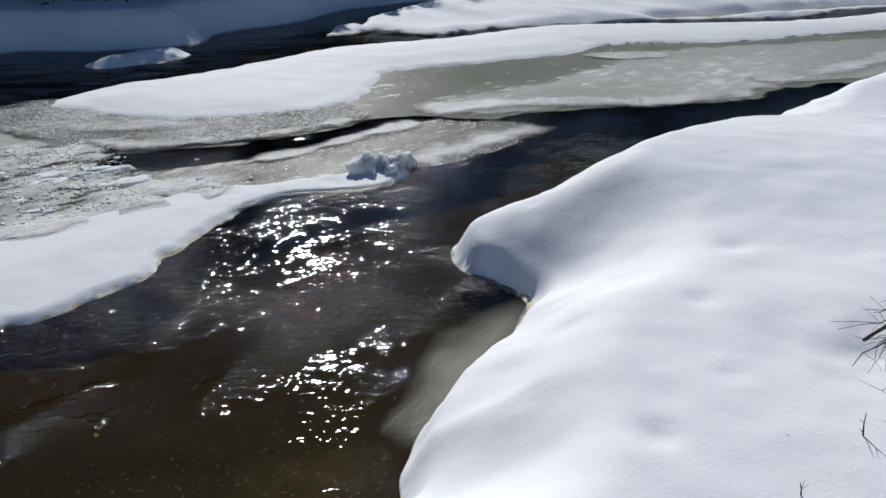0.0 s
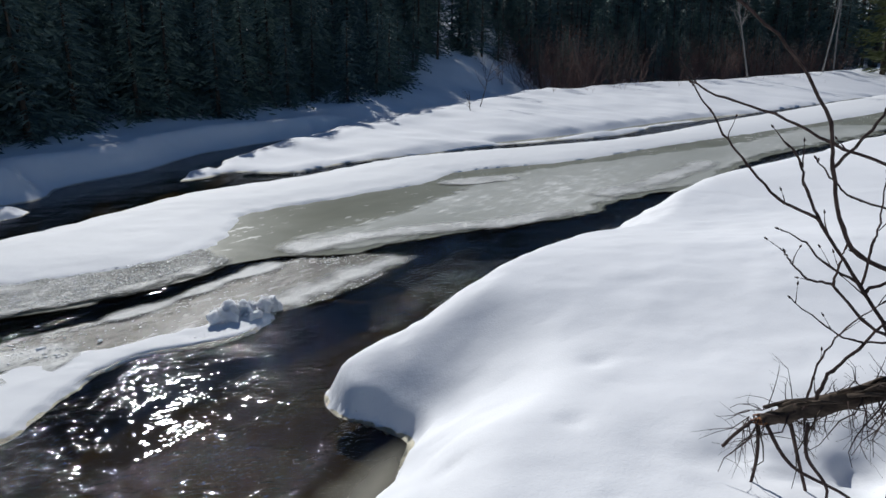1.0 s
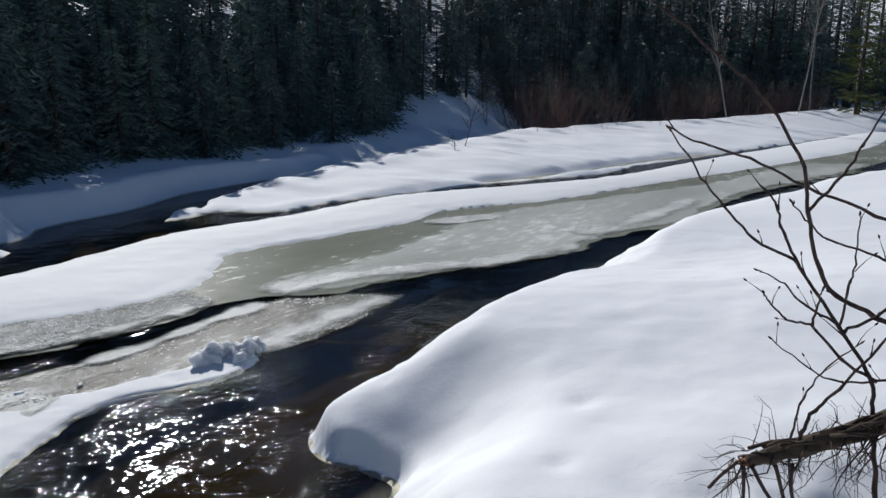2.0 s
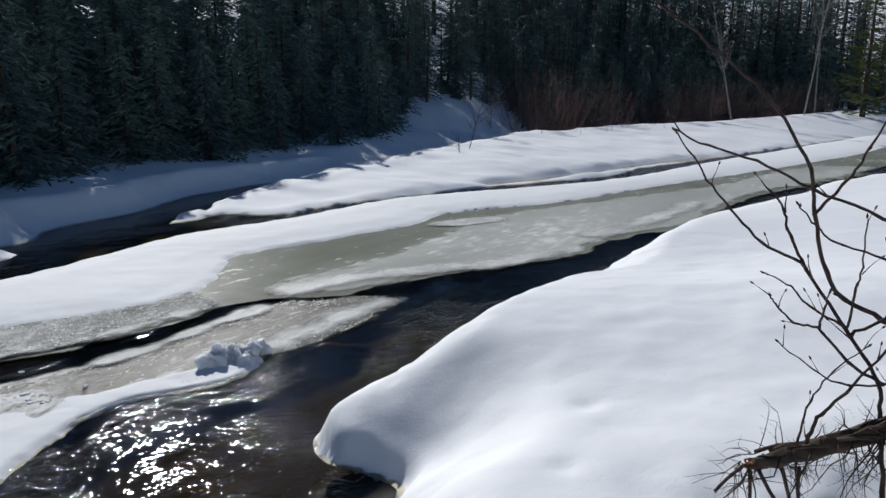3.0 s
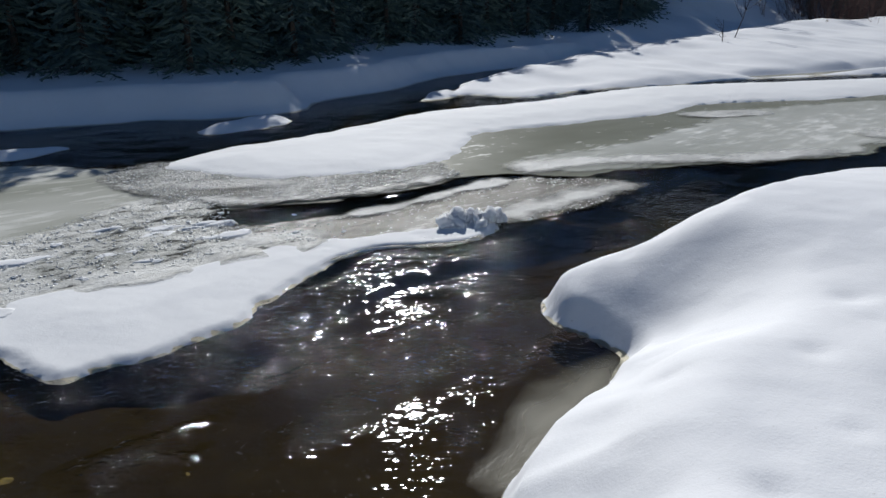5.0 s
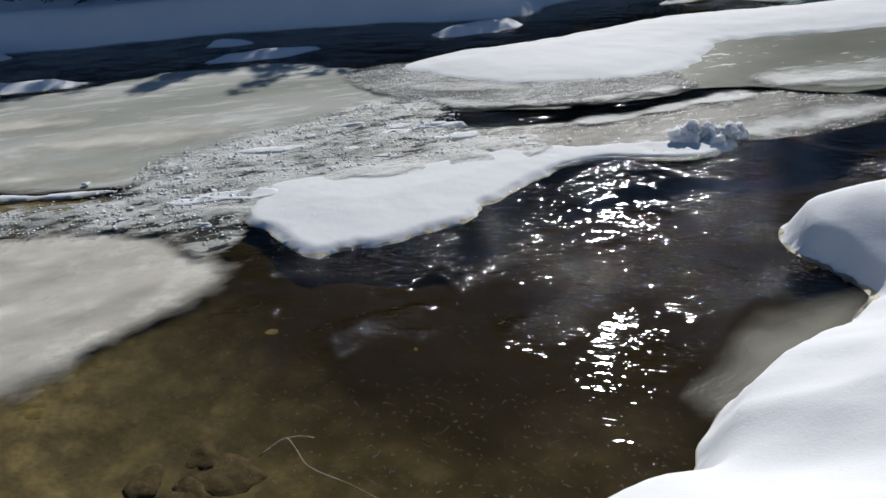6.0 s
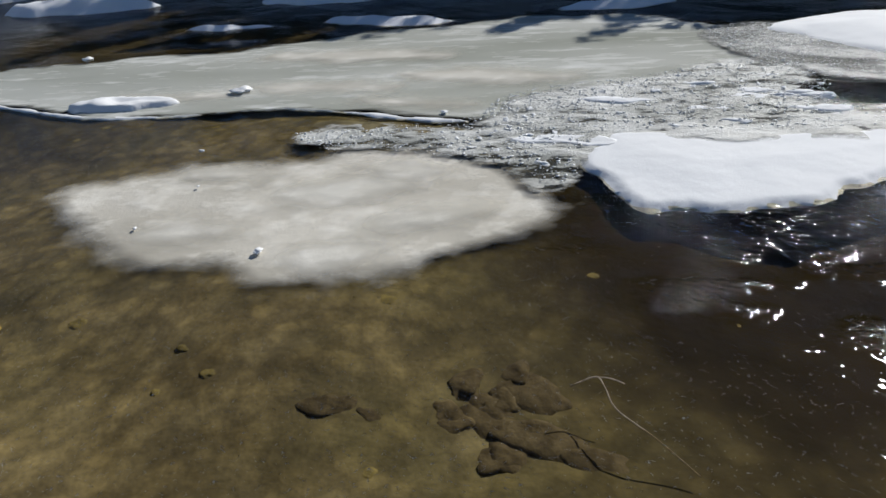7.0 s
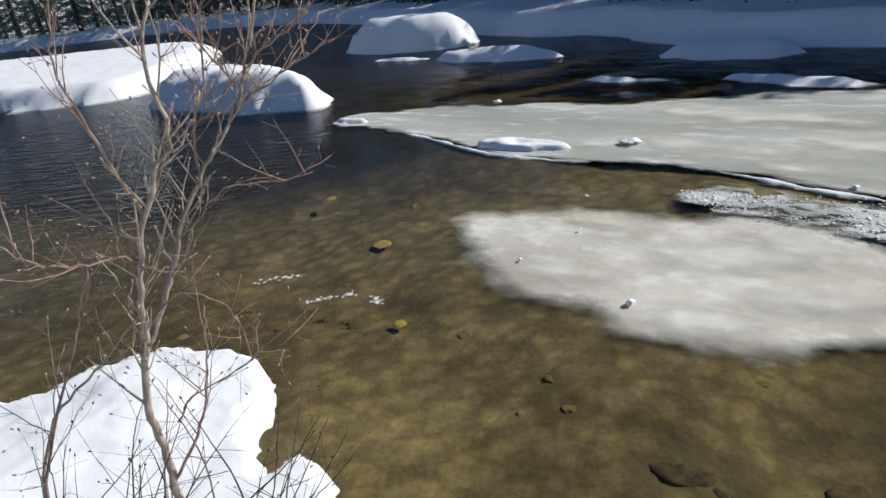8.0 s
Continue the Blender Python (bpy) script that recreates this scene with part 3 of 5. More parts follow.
# The open far bank rises to a low crest; behind it the ground dips before the forest slope.
CREST = ((-4.9, 14.2, 0.10), (-3.4, 18.5, 0.22), (-1.5, 22.5, 0.42), (1.3, 29.0, 0.70), (5.3, 37.6, 0.86), (10, 43.5, 0.90), (16.5, 48.5, 0.95), (27, 56, 1.38), (38.6, 64.3, 1.8), (62, 80, 2.6))
GROOVE = ((1.5, 19.9, 0.16), (3.2, 21.25, 0.22), (5.5, 23.6, 0.26), (8.3, 26.9, 0.24), (10.8, 29.3, 0.3), (14, 31.6, 0.22), (18, 35.2, 0.34))
SUNLIT = closed_curve([(-5.0, 13.2), (-3.7, 18), (-2.0, 22), (1.2, 28.5), (5.3, 37), (10, 43), (16.5, 48), (27, 55.5), (36, 60), (20, 36), (8, 23), (0.5, 14.5), (-2.6, 10.5)])


def far_height(x, y, d):
    shade = ss((1.0 - (x - 0.35 * y + 8.5) / 3.0))
    h = (0.16 + 0.42 * shade) * ss(d / 0.7) + 0.16 * ss((d - 0.5) / 2.5) + 0.018 * np.clip(d - 2, 0, 20) + 0.3 * np.clip(d - 15, 0, 200)
    h = h + (0.11 * fbm(x, y, 4.0, 2, 41) + 0.03 * fbm(x, y, 1.1, 2, 42)) * ss(d / 1.5) + 0.5 * fbm(x, y, 9, 2, 43) * ss((d - 16) / 14)
    gap, top, side = nearest_on(x, y, CREST)
    part = d / (d + gap + 1e-6)
    lobes = 0.07 * fbm(x, y, 3.2, 2, 44) + 0.05 * fbm(x + 0.6 * y, y, 1.4, 2, 45)
    river_side = 0.09 * ss(d / 0.45) + (top - 0.09) * part + lobes * ss(d / 0.8)
    steep = np.exp(-((np.degrees(np.arctan2(x, y)) - 2.0) / 6.0) ** 2)
    forest_side = top * (1 - 0.6 * ss(gap / 3.0)) + (0.13 + 0.14 * steep) * np.clip(gap - 5, 0, 12) + 0.23 * np.clip(gap - 17, 0, 200) + lobes + 0.5 * fbm(x, y, 7, 2, 46) * ss((gap - 5) / 10)
    bank = np.where(side > 0, river_side, forest_side)
    trough, width, _ = nearest_on(x, y, GROOVE)
    bank = bank - (np.maximum(bank, 0) + 0.05) * np.exp(-(trough / width) ** 2 * 0.5)
    blend = ss((x + 5.9 - 0.18 * (y - 13)) / (0.8 + 0.2 * np.clip(y - 20, 0, 20)))
    return np.minimum(h * (1 - blend) + bank * blend, 34)


def far_top(x, y):
    d = inside_by(x, y, FAR_SHORE) + 0.10 * fbm(x, y, 0.9, 3, 40)
    z = np.where(d > 0, far_height(x, y, np.maximum(d, 0)), -0.02)
    return z, d > 0, d, d


XS = ticks((-170, -60, 5), (-60, -36, 1.5), (-36, -14, 0.35), (-14, 12, 0.16), (12, 20, 0.3), (20, 60, 1.5), (60, 160, 5))
YS = ticks((-130, -40, 6), (-40, -12, 2), (-12, 3, 0.35), (3, 32, 0.16), (32, 50, 0.5), (50, 90, 2), (90, 320, 10))
far_bank = tagged(height_mesh("snow_bank_forest", XS, YS, far_top, SNOW_FAR), "far snow bank rising in blue shade under the forest", "snow bank", kind="structure")


# ---- ice and snow on the river ----
def sheet(name, outline, xs, ys, material, label, category, level, edge, ragged, relief, soft=0.0, dome=0.0, seed=50, sink=0.006, group=""):
    """A pad of snow with a rounded rim, or, where soft is given, a level film of slush that thins out over that width."""
    def top(x, y):
        d = inside_by(x, y, outline) + ragged * fbm(x, y, max(0.25, ragged * 5), 3, seed)
        if soft:
            return level + relief * fbm(x, y, 0.3, 3, seed + 3), d > -soft * 0.5, ss((d + soft * 0.4) / soft)
        z = -sink + (sink + level) * ss((d + edge * 0.1) / edge) + dome * ss(d / 0.9) + relief * fbm(x, y, 0.3, 3, seed + 3) * ss(d / 0.15)
        z = np.where(d > 0, z, -sink)
        return z, d > 0, d, d
    return tagged(height_mesh(name, xs, ys, top, material, "thick"), label, category, group)


def around(outline, step, pad=0.3):
    lo, hi = outline.min(0) - pad, outline.max(0) + pad
    return ticks((lo[0], hi[0], step)), ticks((lo[1], hi[1], step))


LX = ticks((-7, 2, 0.07), (2, 10, 0.16), (10, 40, 0.8))
LY = ticks((5, 12, 0.07), (12, 22, 0.16), (22, 60, 0.8))
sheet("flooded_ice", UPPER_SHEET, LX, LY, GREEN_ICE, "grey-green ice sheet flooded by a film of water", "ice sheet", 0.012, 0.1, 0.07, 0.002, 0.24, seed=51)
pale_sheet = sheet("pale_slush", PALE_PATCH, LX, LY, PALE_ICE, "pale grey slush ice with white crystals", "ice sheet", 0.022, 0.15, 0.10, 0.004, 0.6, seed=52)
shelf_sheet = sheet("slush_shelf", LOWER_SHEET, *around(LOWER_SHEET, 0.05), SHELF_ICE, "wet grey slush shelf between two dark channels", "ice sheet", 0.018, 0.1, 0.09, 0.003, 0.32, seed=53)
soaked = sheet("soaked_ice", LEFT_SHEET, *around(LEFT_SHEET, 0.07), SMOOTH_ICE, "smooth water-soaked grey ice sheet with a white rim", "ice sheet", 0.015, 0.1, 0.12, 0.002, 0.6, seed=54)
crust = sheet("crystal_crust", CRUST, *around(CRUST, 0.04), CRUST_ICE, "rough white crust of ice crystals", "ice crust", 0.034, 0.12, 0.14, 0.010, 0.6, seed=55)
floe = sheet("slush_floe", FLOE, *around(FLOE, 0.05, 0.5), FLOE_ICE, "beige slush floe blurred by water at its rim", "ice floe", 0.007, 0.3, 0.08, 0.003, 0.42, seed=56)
FRINGE = closed_curve([
    (-6.3, 6.2), (-5.4, 5.75), (-4.5, 5.62), (-3.95, 5.68), (-3.5, 6.05), (-3.05, 6.45), (-2.62, 7.0), (-2.25, 7.55), (-2.5, 8.0), (-2.9, 8.1), (-3.2, 7.7), (-4.1, 6.95), (-5.2, 6.8), (-6.1, 7.0)])
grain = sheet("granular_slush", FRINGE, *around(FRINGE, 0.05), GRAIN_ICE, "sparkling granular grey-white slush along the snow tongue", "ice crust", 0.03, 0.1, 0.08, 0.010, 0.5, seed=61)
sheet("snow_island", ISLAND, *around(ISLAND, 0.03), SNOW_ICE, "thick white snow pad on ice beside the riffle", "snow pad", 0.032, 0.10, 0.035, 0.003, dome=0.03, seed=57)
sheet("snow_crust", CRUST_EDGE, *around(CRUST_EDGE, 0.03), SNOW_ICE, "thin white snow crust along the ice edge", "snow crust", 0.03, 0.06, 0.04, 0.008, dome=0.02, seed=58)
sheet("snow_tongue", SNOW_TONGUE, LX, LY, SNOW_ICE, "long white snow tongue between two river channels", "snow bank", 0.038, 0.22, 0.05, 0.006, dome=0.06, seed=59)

PADS = (
    ("snow_mound", ellipse(-21.0, -3.2, 2.3, 1.3, 60), 0.35, 0.55, "blue shaded snow mound in dark water", 0.2),
    ("snow_pad", ellipse(-16.4, -0.7, 1.75, 0.6, 55), 0.14, 0.16, "blue shaded snow pad in dark water", 0.12),
    ("snow_pad", ellipse(-13.2, 3.6, 1.3, 0.7, 48), 0.16, 0.16, "blue shaded snow pad beside the far bank", 0.12),
    ("snow_streak", ellipse(-11.7, 1.5, 0.85, 0.22, 52), 0.05, 0.06, "low white snow streak partly in sun", 0.08),
    ("snow_streak", ellipse(-10.2, 3.6, 1.2, 0.35, 42), 0.05, 0.06, "low white snow streak partly in sun", 0.08),
    ("snow_streak", ellipse(-18.2, -3.2, 1.0, 0.22, 58), 0.05, 0.05, "low white snow streak partly in sun", 0.08),
    ("snow_streak", ellipse(-8.5, 6.7, 0.85, 0.35, 62), 0.06, 0.08, "low white snow streak partly in sun", 0.08),
    ("snow_pad", ellipse(-6.75, 9.75, 0.85, 0.45, 70), 0.08, 0.10, "small white snow pad in a dark channel", 0.08),
    ("snow_pad", ellipse(-9.8, 7.05, 0.4, 0.25, 50), 0.08, 0.08, "small white snow pad beside the far bank", 0.08))
for k, (name, outline, level, dome, label, step) in enumerate(PADS):
    sheet(name, outline, *around(outline, step, 0.5), SNOW, label, "snow pad", level, 0.3, 0.08, 0.01, dome=dome, seed=60 + 5 * k)

MID_BLOB = closed_curve([(-15.0, -8.5), (-12.9, -6.0), (-12.3, -4.7), (-12.4, -3.9), (-13.6, -4.0), (-15.6, -5.6), (-16.4, -7.6)])
LEFT_BANK = closed_curve([(-17.4, -14.5), (-16.7, -12), (-16.6, -10.5), (-18.6, -9.6), (-26, -11), (-31, -14), (-33, -20), (-36, -34), (-30, -40), (-22, -24)])
sheet("snow_block", MID_BLOB, *around(MID_BLOB, 0.1, 0.6), SNOW, "white rounded snow block standing in dark water", "snow block", 0.34, 0.55, 0.12, 0.03, dome=0.34, seed=91, sink=0.03)
sheet("snow_bank_left", LEFT_BANK, ticks((-38, -16, 0.2)), ticks((-42, -25, 0.5), (-25, -9, 0.2)), SNOW, "white sunlit snow bank at the river bend", "snow bank", 0.25, 1.1, 0.15, 0.02, dome=0.2, seed=92, sink=0.03)
SHELF = closed_curve([(0.02, 3.78), (-0.18, 3.62), (-0.34, 3.28), (-0.40, 2.98), (-0.42, 2.73), (-0.40, 2.44), (-0.2, 2.5), (0.05, 3.3)])
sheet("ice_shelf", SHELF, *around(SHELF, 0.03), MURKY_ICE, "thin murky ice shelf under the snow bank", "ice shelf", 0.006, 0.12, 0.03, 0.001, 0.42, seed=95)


def band(points, width):
    """The outline of a narrow strip along the points."""
    p = np.array(points, float)
    way = np.gradient(p, axis=0)
    side = np.stack([-way[:, 1], way[:, 0]], 1) / np.linalg.norm(way, axis=1)[:, None] * width / 2
    return closed_curve(np.concatenate([p + side, (p - side)[::-1]]), 5)


strip = band([(-9.4, -1.95), (-8.85, -1.5), (-7.95, -0.85), (-7.3, -0.05), (-6.8, 1.0), (-6.2, 1.57), (-5.6, 2.0), (-5.25, 2.35)], 0.07)
edge_ice = sheet("rim", strip, *around(strip, 0.025), SNOW_ICE, "narrow white frozen rim", "", 0.014, 0.035, 0.03, 0.008, seed=97)
edge_ice.parent = soaked

def frost(host, outline, label, level, soft, seed, step=0.05, name="frost", material=FROST_ICE):
    """A patch of white crystals frozen onto an ice sheet."""
    ob = sheet(name, outline, *around(outline, step, 0.7), material, label, "", level, 0.1, 0.08, 0.004, soft, seed=seed)
    ob.parent = host


frost(pale_sheet, band([(-1.66, 8.2), (-1.29, 8.58), (-0.76, 8.92), (-0.16, 9.2), (0.95, 9.72), (2.0, 10.4)], 0.42), "white granular frost along the water's edge", 0.036, 0.45, 141, name="frost_rim")
frost(pale_sheet, ellipse(0.85, 13.4, 0.85, 0.36, 30), "small white snow patch", 0.034, 0.3, 143, 0.07, "snow_patch")
frost(pale_sheet, band([(2.9, 11.9), (4.4, 13.6), (6.0, 15.8)], 0.5), "pale frost streak", 0.034, 0.5, 145, 0.08, "frost_streak")
frost(shelf_sheet, band([(-1.34, 6.3), (-0.98, 6.85), (-0.68, 7.35), (-0.36, 7.82)], 0.30), "pale frost band on the shelf's tip", 0.032, 0.4, 147, name="frost_rim")
frost(shelf_sheet, band([(-2.9, 5.6), (-2.45, 6.2), (-2.1, 6.9), (-1.72, 7.5)], 0.14), "thin frost along the dark channel", 0.032, 0.2, 149, 0.04, "frost_rim")
frost(grain, band([(-4.5, 5.75), (-3.9, 5.85), (-3.4, 6.25), (-2.95, 6.7), (-2.5, 7.3)], 0.16), "white sparkling frost beside the dark channel", 0.044, 0.25, 171, 0.04, "frost_rim")
frost(grain, ellipse(-4.6, 6.35, 0.7, 0.16, 25), "", 0.042, 0.4, 173, 0.05, "frost_streak")
for k, (x, y, a, b, turn) in enumerate(((-4.4, 0.96, 0.55, 0.24, 70), (-4.34, -0.19, 0.42, 0.16, 60), (-3.5, 0.55, 0.36, 0.16, 62), (-4.5, 1.45, 0.36, 0.16, 50), (-5.2, 0.3, 0.4, 0.1, 58), (-3.6, 1.3, 0.4, 0.14, 75))):
    frost(floe, ellipse(x, y, a, b, turn), "", 0.013 + 0.002 * k, 0.5, 155 + 3 * k, 0.05, "frost_patch", CREAM_ICE)
for k, (x, y, a, b, turn) in enumerate(((-7.2, 1.6, 0.9, 0.22, 50), (-8.3, 2.4, 1.3, 0.3, 48), (-6.4, 3.2, 1.0, 0.25, 45), (-6.0, 2.2, 0.6, 0.14, 42), (-7.9, 0.2, 0.7, 0.14, 58))):
    frost(soaked, ellipse(x, y, a, b, turn), "", 0.022 + 0.001 * k, 0.6, 181 + 3 * k, 0.06, "frost_streak", CREAM_ICE)
rng = random.Random(17)
for k in range(30):
    # Thin white plates of frozen crust lifted along the flow.
    x, y = rng.uniform(-5.3, -3.1), rng.uniform(1.6, 5.4)
    if float(inside_by(np.array([x]), np.array([y]), CRUST)[0]) < 0.1 or float(inside_by(np.array([x]), np.array([y]), ISLAND)[0]) > -0.1:
        continue
    plate = ellipse(x, y, rng.uniform(0.14, 0.42), rng.uniform(0.05, 0.12), rng.uniform(35, 65))
    ob = sheet("plate", plate, *around(plate, 0.022, 0.4), SNOW_ICE, "", "", 0.040, 0.05, 0.06, 0.014, seed=120 + 4 * k)
    ob.parent = crust


# ---- mesh builders for things ----
def mesh_of(name, verts, faces, material, smooth=True):
    me = bpy.data.meshes.new(name)
    me.from_pydata(verts, [], faces)
    me.polygons.foreach_set("use_smooth", [smooth] * len(faces))
    me.materials.append(material)
    me.update()
    return me


def thing(name, label, category, group="", at=(0, 0, 0)):
    ob = new(name)
    ob.location = at
    ob.empty_display_size = 0.2
    return tagged(ob, label, category, group)


def child(name, mesh, parent, label=""):
    ob = new(name, mesh)
    ob.parent = parent
    return tagged(ob, label)


class Tubes:
    """Collects tapered tubes and knobs into one mesh."""

    def __init__(self):
        self.verts, self.faces = [], []

    def tube(self, points, radii, sides=5):
        points = [Vector(p) for p in points]
        base = len(self.verts)
        for k, p in enumerate(points):
            way = (points[min(k + 1, len(points) - 1)] - points[max(k - 1, 0)]).normalized()
            a = way.orthogonal().normalized() if k == 0 else (a - way * a.dot(way)).normalized()
            b = way.cross(a)
            for s in range(sides):
                w = 2 * math.pi * s / sides
                self.verts.append(tuple(p + (a * math.cos(w) + b * math.sin(w)) * radii[k]))
        for k in range(len(points) - 1):
            for s in range(sides):
                i, j = base + k * sides + s, base + k * sides + (s + 1) % sides
                self.faces.append((i, j, j + sides, i + sides))
        self.faces.append(tuple(base + s for s in reversed(range(sides))))
        self.faces.append(tuple(base + (len(points) - 1) * sides + s for s in range(sides)))

    def bud(self, p, way, size):
        p, way = Vector(p), Vector(way).normalized()
        self.tube([p - way * size * 0.4, p + way * size * 0.4, p + way * size * 1.3, p + way * size * 2.2], [size * 0.35, size * 0.6, size * 0.5, size * 0.08], 5)

    def limb(self, p, way, length, radius, depth, rng, wander=0.25, lift=0.15, twigs=5, buds=0.0, sides=5, spread=0.9):
        """A wandering, tapering shoot with side shoots; returns its points."""
        p, way = Vector(p), Vector(way).normalized()
        n = max(3, int(length / 0.06)) if depth else max(3, int(length / 0.05))
        n = min(n, 9)
        points, radii = [p.copy()], [radius]
        for k in range(n):
            way = (way + Vector((rng.uniform(-1, 1), rng.uniform(-1, 1), rng.uniform(-1, 1))) * wander * 0.5 + Vector((0, 0, lift * 0.3))).normalized()
            p = p + way * (length / n)
            points.append(p.copy())
            radii.append(radius * (1 - 0.72 * (k + 1) / n))
        self.tube(points, radii, sides)
        if buds and rng.random() < buds:
            self.bud(points[-1], way, 0.006)
        if depth:
            for k in range(twigs):
                i = rng.randint(1, n - 1)
                along = (points[i + 1] - points[i]).normalized()
                side = along.orthogonal().normalized()
                side.rotate(Matrix.Rotation(rng.uniform(0, 6.28), 3, along))
                self.limb(points[i], along * 0.7 + side * spread, length * rng.uniform(0.28, 0.6), radii[i] * 0.62, depth - 1, rng, wander, lift, max(2, twigs - 1), buds, max(3, sides - 1), spread)
        return points

    def mesh(self, name, material):
        return mesh_of(name, self.verts, self.faces, material)


def bent(points, steps=4):
    """A smooth open line through the points."""
    p = [Vector(points[0])] + [Vector(q) for q in points] + [Vector(points[-1])]
    out = []
    for k in range(1, len(p) - 2):
        for s in range(steps):
            t = s / steps
            a, b, c, d = p[k - 1], p[k], p[k + 1], p[k + 2]
            out.append(0.5 * (2 * b + (c - a) * t + (2 * a - 5 * b + 4 * c - d) * t * t + (3 * b - a - 3 * c + d) * t ** 3))
    return out + [p[-2]]


# ---- the forest ----
def conifer_shape(height, reach, bare, seed, droop=0.35, dense=1.0, coarse=1.0):
    """Trunk tubes and needle sprays of one conifer, at the origin."""
    rng = random.Random(seed)
    t = Tubes()
    r0 = height * 0.014 + 0.03
    line = [(0.02 * height * rng.uniform(-0.3, 0.3) * k / 6, 0.02 * height * rng.uniform(-0.3, 0.3) * k / 6, height * k / 6 - (0.4 if k == 0 else 0)) for k in range(7)]
    t.tube(line, [r0 * (1.15 - 1.1 * k / 6) for k in range(7)], 7)
    verts, faces = [], []
    z = bare * height
    # Dead snags below the crown.
    h = 0.5
    while h < z:
        a = rng.uniform(0, 6.28)
        ln = rng.uniform(0.3, 0.9)
        t.tube([(0, 0, h), (math.cos(a) * ln, math.sin(a) * ln, h - 0.15 * ln)], [0.012, 0.004], 3)
        h += rng.uniform(0.15, 0.45)
    while z < height * 0.985:
        f = (z - bare * height) / (height * (1 - bare))
        width = reach * (1 - f) ** 0.75 * min(1.0, 0.45 + 2.5 * f + 0.4) + 0.08
        for b in range(int(4 * dense) + rng.randint(0, 3)):
            a, ln = rng.uniform(0, 6.28), width * rng.uniform(0.4, 1.25)
            ca, sa, down = math.cos(a), math.sin(a), droop * rng.uniform(0.5, 1.4)
            n = max(2, int(ln / (0.20 * coarse)))
            for k in range(n):
                u = (k + rng.uniform(0, 0.9)) / n
                bx, bz = ln * u, z - down * ln * u * u + rng.uniform(-0.08, 0.08)
                for side in (-1, 1):
                    s = coarse ** 0.7 * (0.16 + 0.25 * (1 - u)) * rng.uniform(0.6, 1.4) * min(1.5, 0.6 + 0.24 * width)
                    fwd, hang = s * rng.uniform(0.5, 0.95), -s * rng.uniform(0.05, 0.55)
                    i = len(verts)
                    w = 0.03 + 0.02 * rng.random()
                    verts += [(bx * ca, bx * sa, bz), ((bx + w) * ca + 0 * sa, (bx + w) * sa, bz + 0.03),
                              ((bx + fwd) * ca - side * s * sa, (bx + fwd) * sa + side * s * ca, bz + hang), ((bx + fwd * 0.45) * ca - side * s * 0.55 * sa, (bx + fwd * 0.45) * sa + side * s * 0.55 * ca, bz + hang * 0.6 - 0.035)]
                    faces += [(i, i + 1, i + 2, i + 3)]
        z += rng.uniform(0.08, 0.30) / dense * (1 if height < 9 else 1.75) * coarse ** 0.6
    return t, verts, faces


def conifer(name, height, reach, bare, seed, label, category, needles, bark, droop=0.35, dense=1.0):
    """One conifer with its trunk and crown."""
    top = thing(name, label, category, "forest trees")
    t, verts, faces = conifer_shape(height, reach, bare, seed, droop, dense)
    child("trunk", t.mesh("trunk", bark), top)
    child("crown", mesh_of("crown", verts, faces, needles, False), top)
    return top


SPRUCE_LABEL = "dark green spruce standing in shaded forest snow"
PINE_LABEL = "slender dark pine with a bare lower trunk"
models = [conifer("spruce", 5.5, 1.7, 0.03, 1, SPRUCE_LABEL, "spruce tree", NEEDLES, SPRUCE_BARK),
          conifer("spruce", 7.5, 2.1, 0.05, 2, SPRUCE_LABEL, "spruce tree", NEEDLES, SPRUCE_BARK, 0.45),
          conifer("spruce", 10.5, 2.5, 0.10, 3, SPRUCE_LABEL, "spruce tree", NEEDLES, SPRUCE_BARK, 0.5),
          conifer("pine", 11.5, 1.9, 0.36, 4, PINE_LABEL, "pine tree", NEEDLES, SPRUCE_BARK, 0.15, 0.9),
          conifer("spruce", 14.0, 2.8, 0.12, 5, SPRUCE_LABEL, "spruce tree", NEEDLES, SPRUCE_BARK, 0.5)]
heights = (5.5, 7.5, 10.5, 11.5, 14.0)

rng = random.Random(11)
spots = []


def far_inland(x, y):
    return inside_by(x, y, FAR_SHORE)


# Trees fill the far bank: close to the water in the shade, far back on the open snow.
tries = 6700
pick = np.random.RandomState(4)
az = np.where(np.arange(tries) < 4000, pick.uniform(-132, 42, tries), np.where((np.arange(tries) < 4900), pick.uniform(6, 42, tries), pick.uniform(-132, -98, tries)))
away = np.where(pick.random_sample(tries) < 0.55, pick.uniform(10, 78, tries), pick.uniform(11, 40, tries))
away = np.where(np.arange(tries) < 4000, away, pick.uniform(48, 84, tries))
tx, ty = away * np.sin(np.radians(az)), away * np.cos(np.radians(az))
late = np.arange(tries) >= 5900
az, away = np.where(late, pick.uniform(-125, -84, tries), az), np.where(late, pick.uniform(40, 75, tries), away)
tx, ty = away * np.sin(np.radians(az)), away * np.cos(np.radians(az))
thick = (np.arange(tries) >= 5200) & ~late
tx, ty = np.where(thick, pick.uniform(-16, -5.5, tries), tx), np.where(thick, pick.uniform(5, 17, tries), ty)
away, az = np.where(thick, np.hypot(tx, ty), away), np.where(thick, np.degrees(np.arctan2(tx, ty)), az)
inland = far_inland(tx, ty)
behind, _, side = nearest_on(tx, ty, CREST)
front = np.interp(az, [-15, -6, -1, 5, 9, 14], [0.8, 2.5, 10.0, 10.0, 5.5, 5.0])
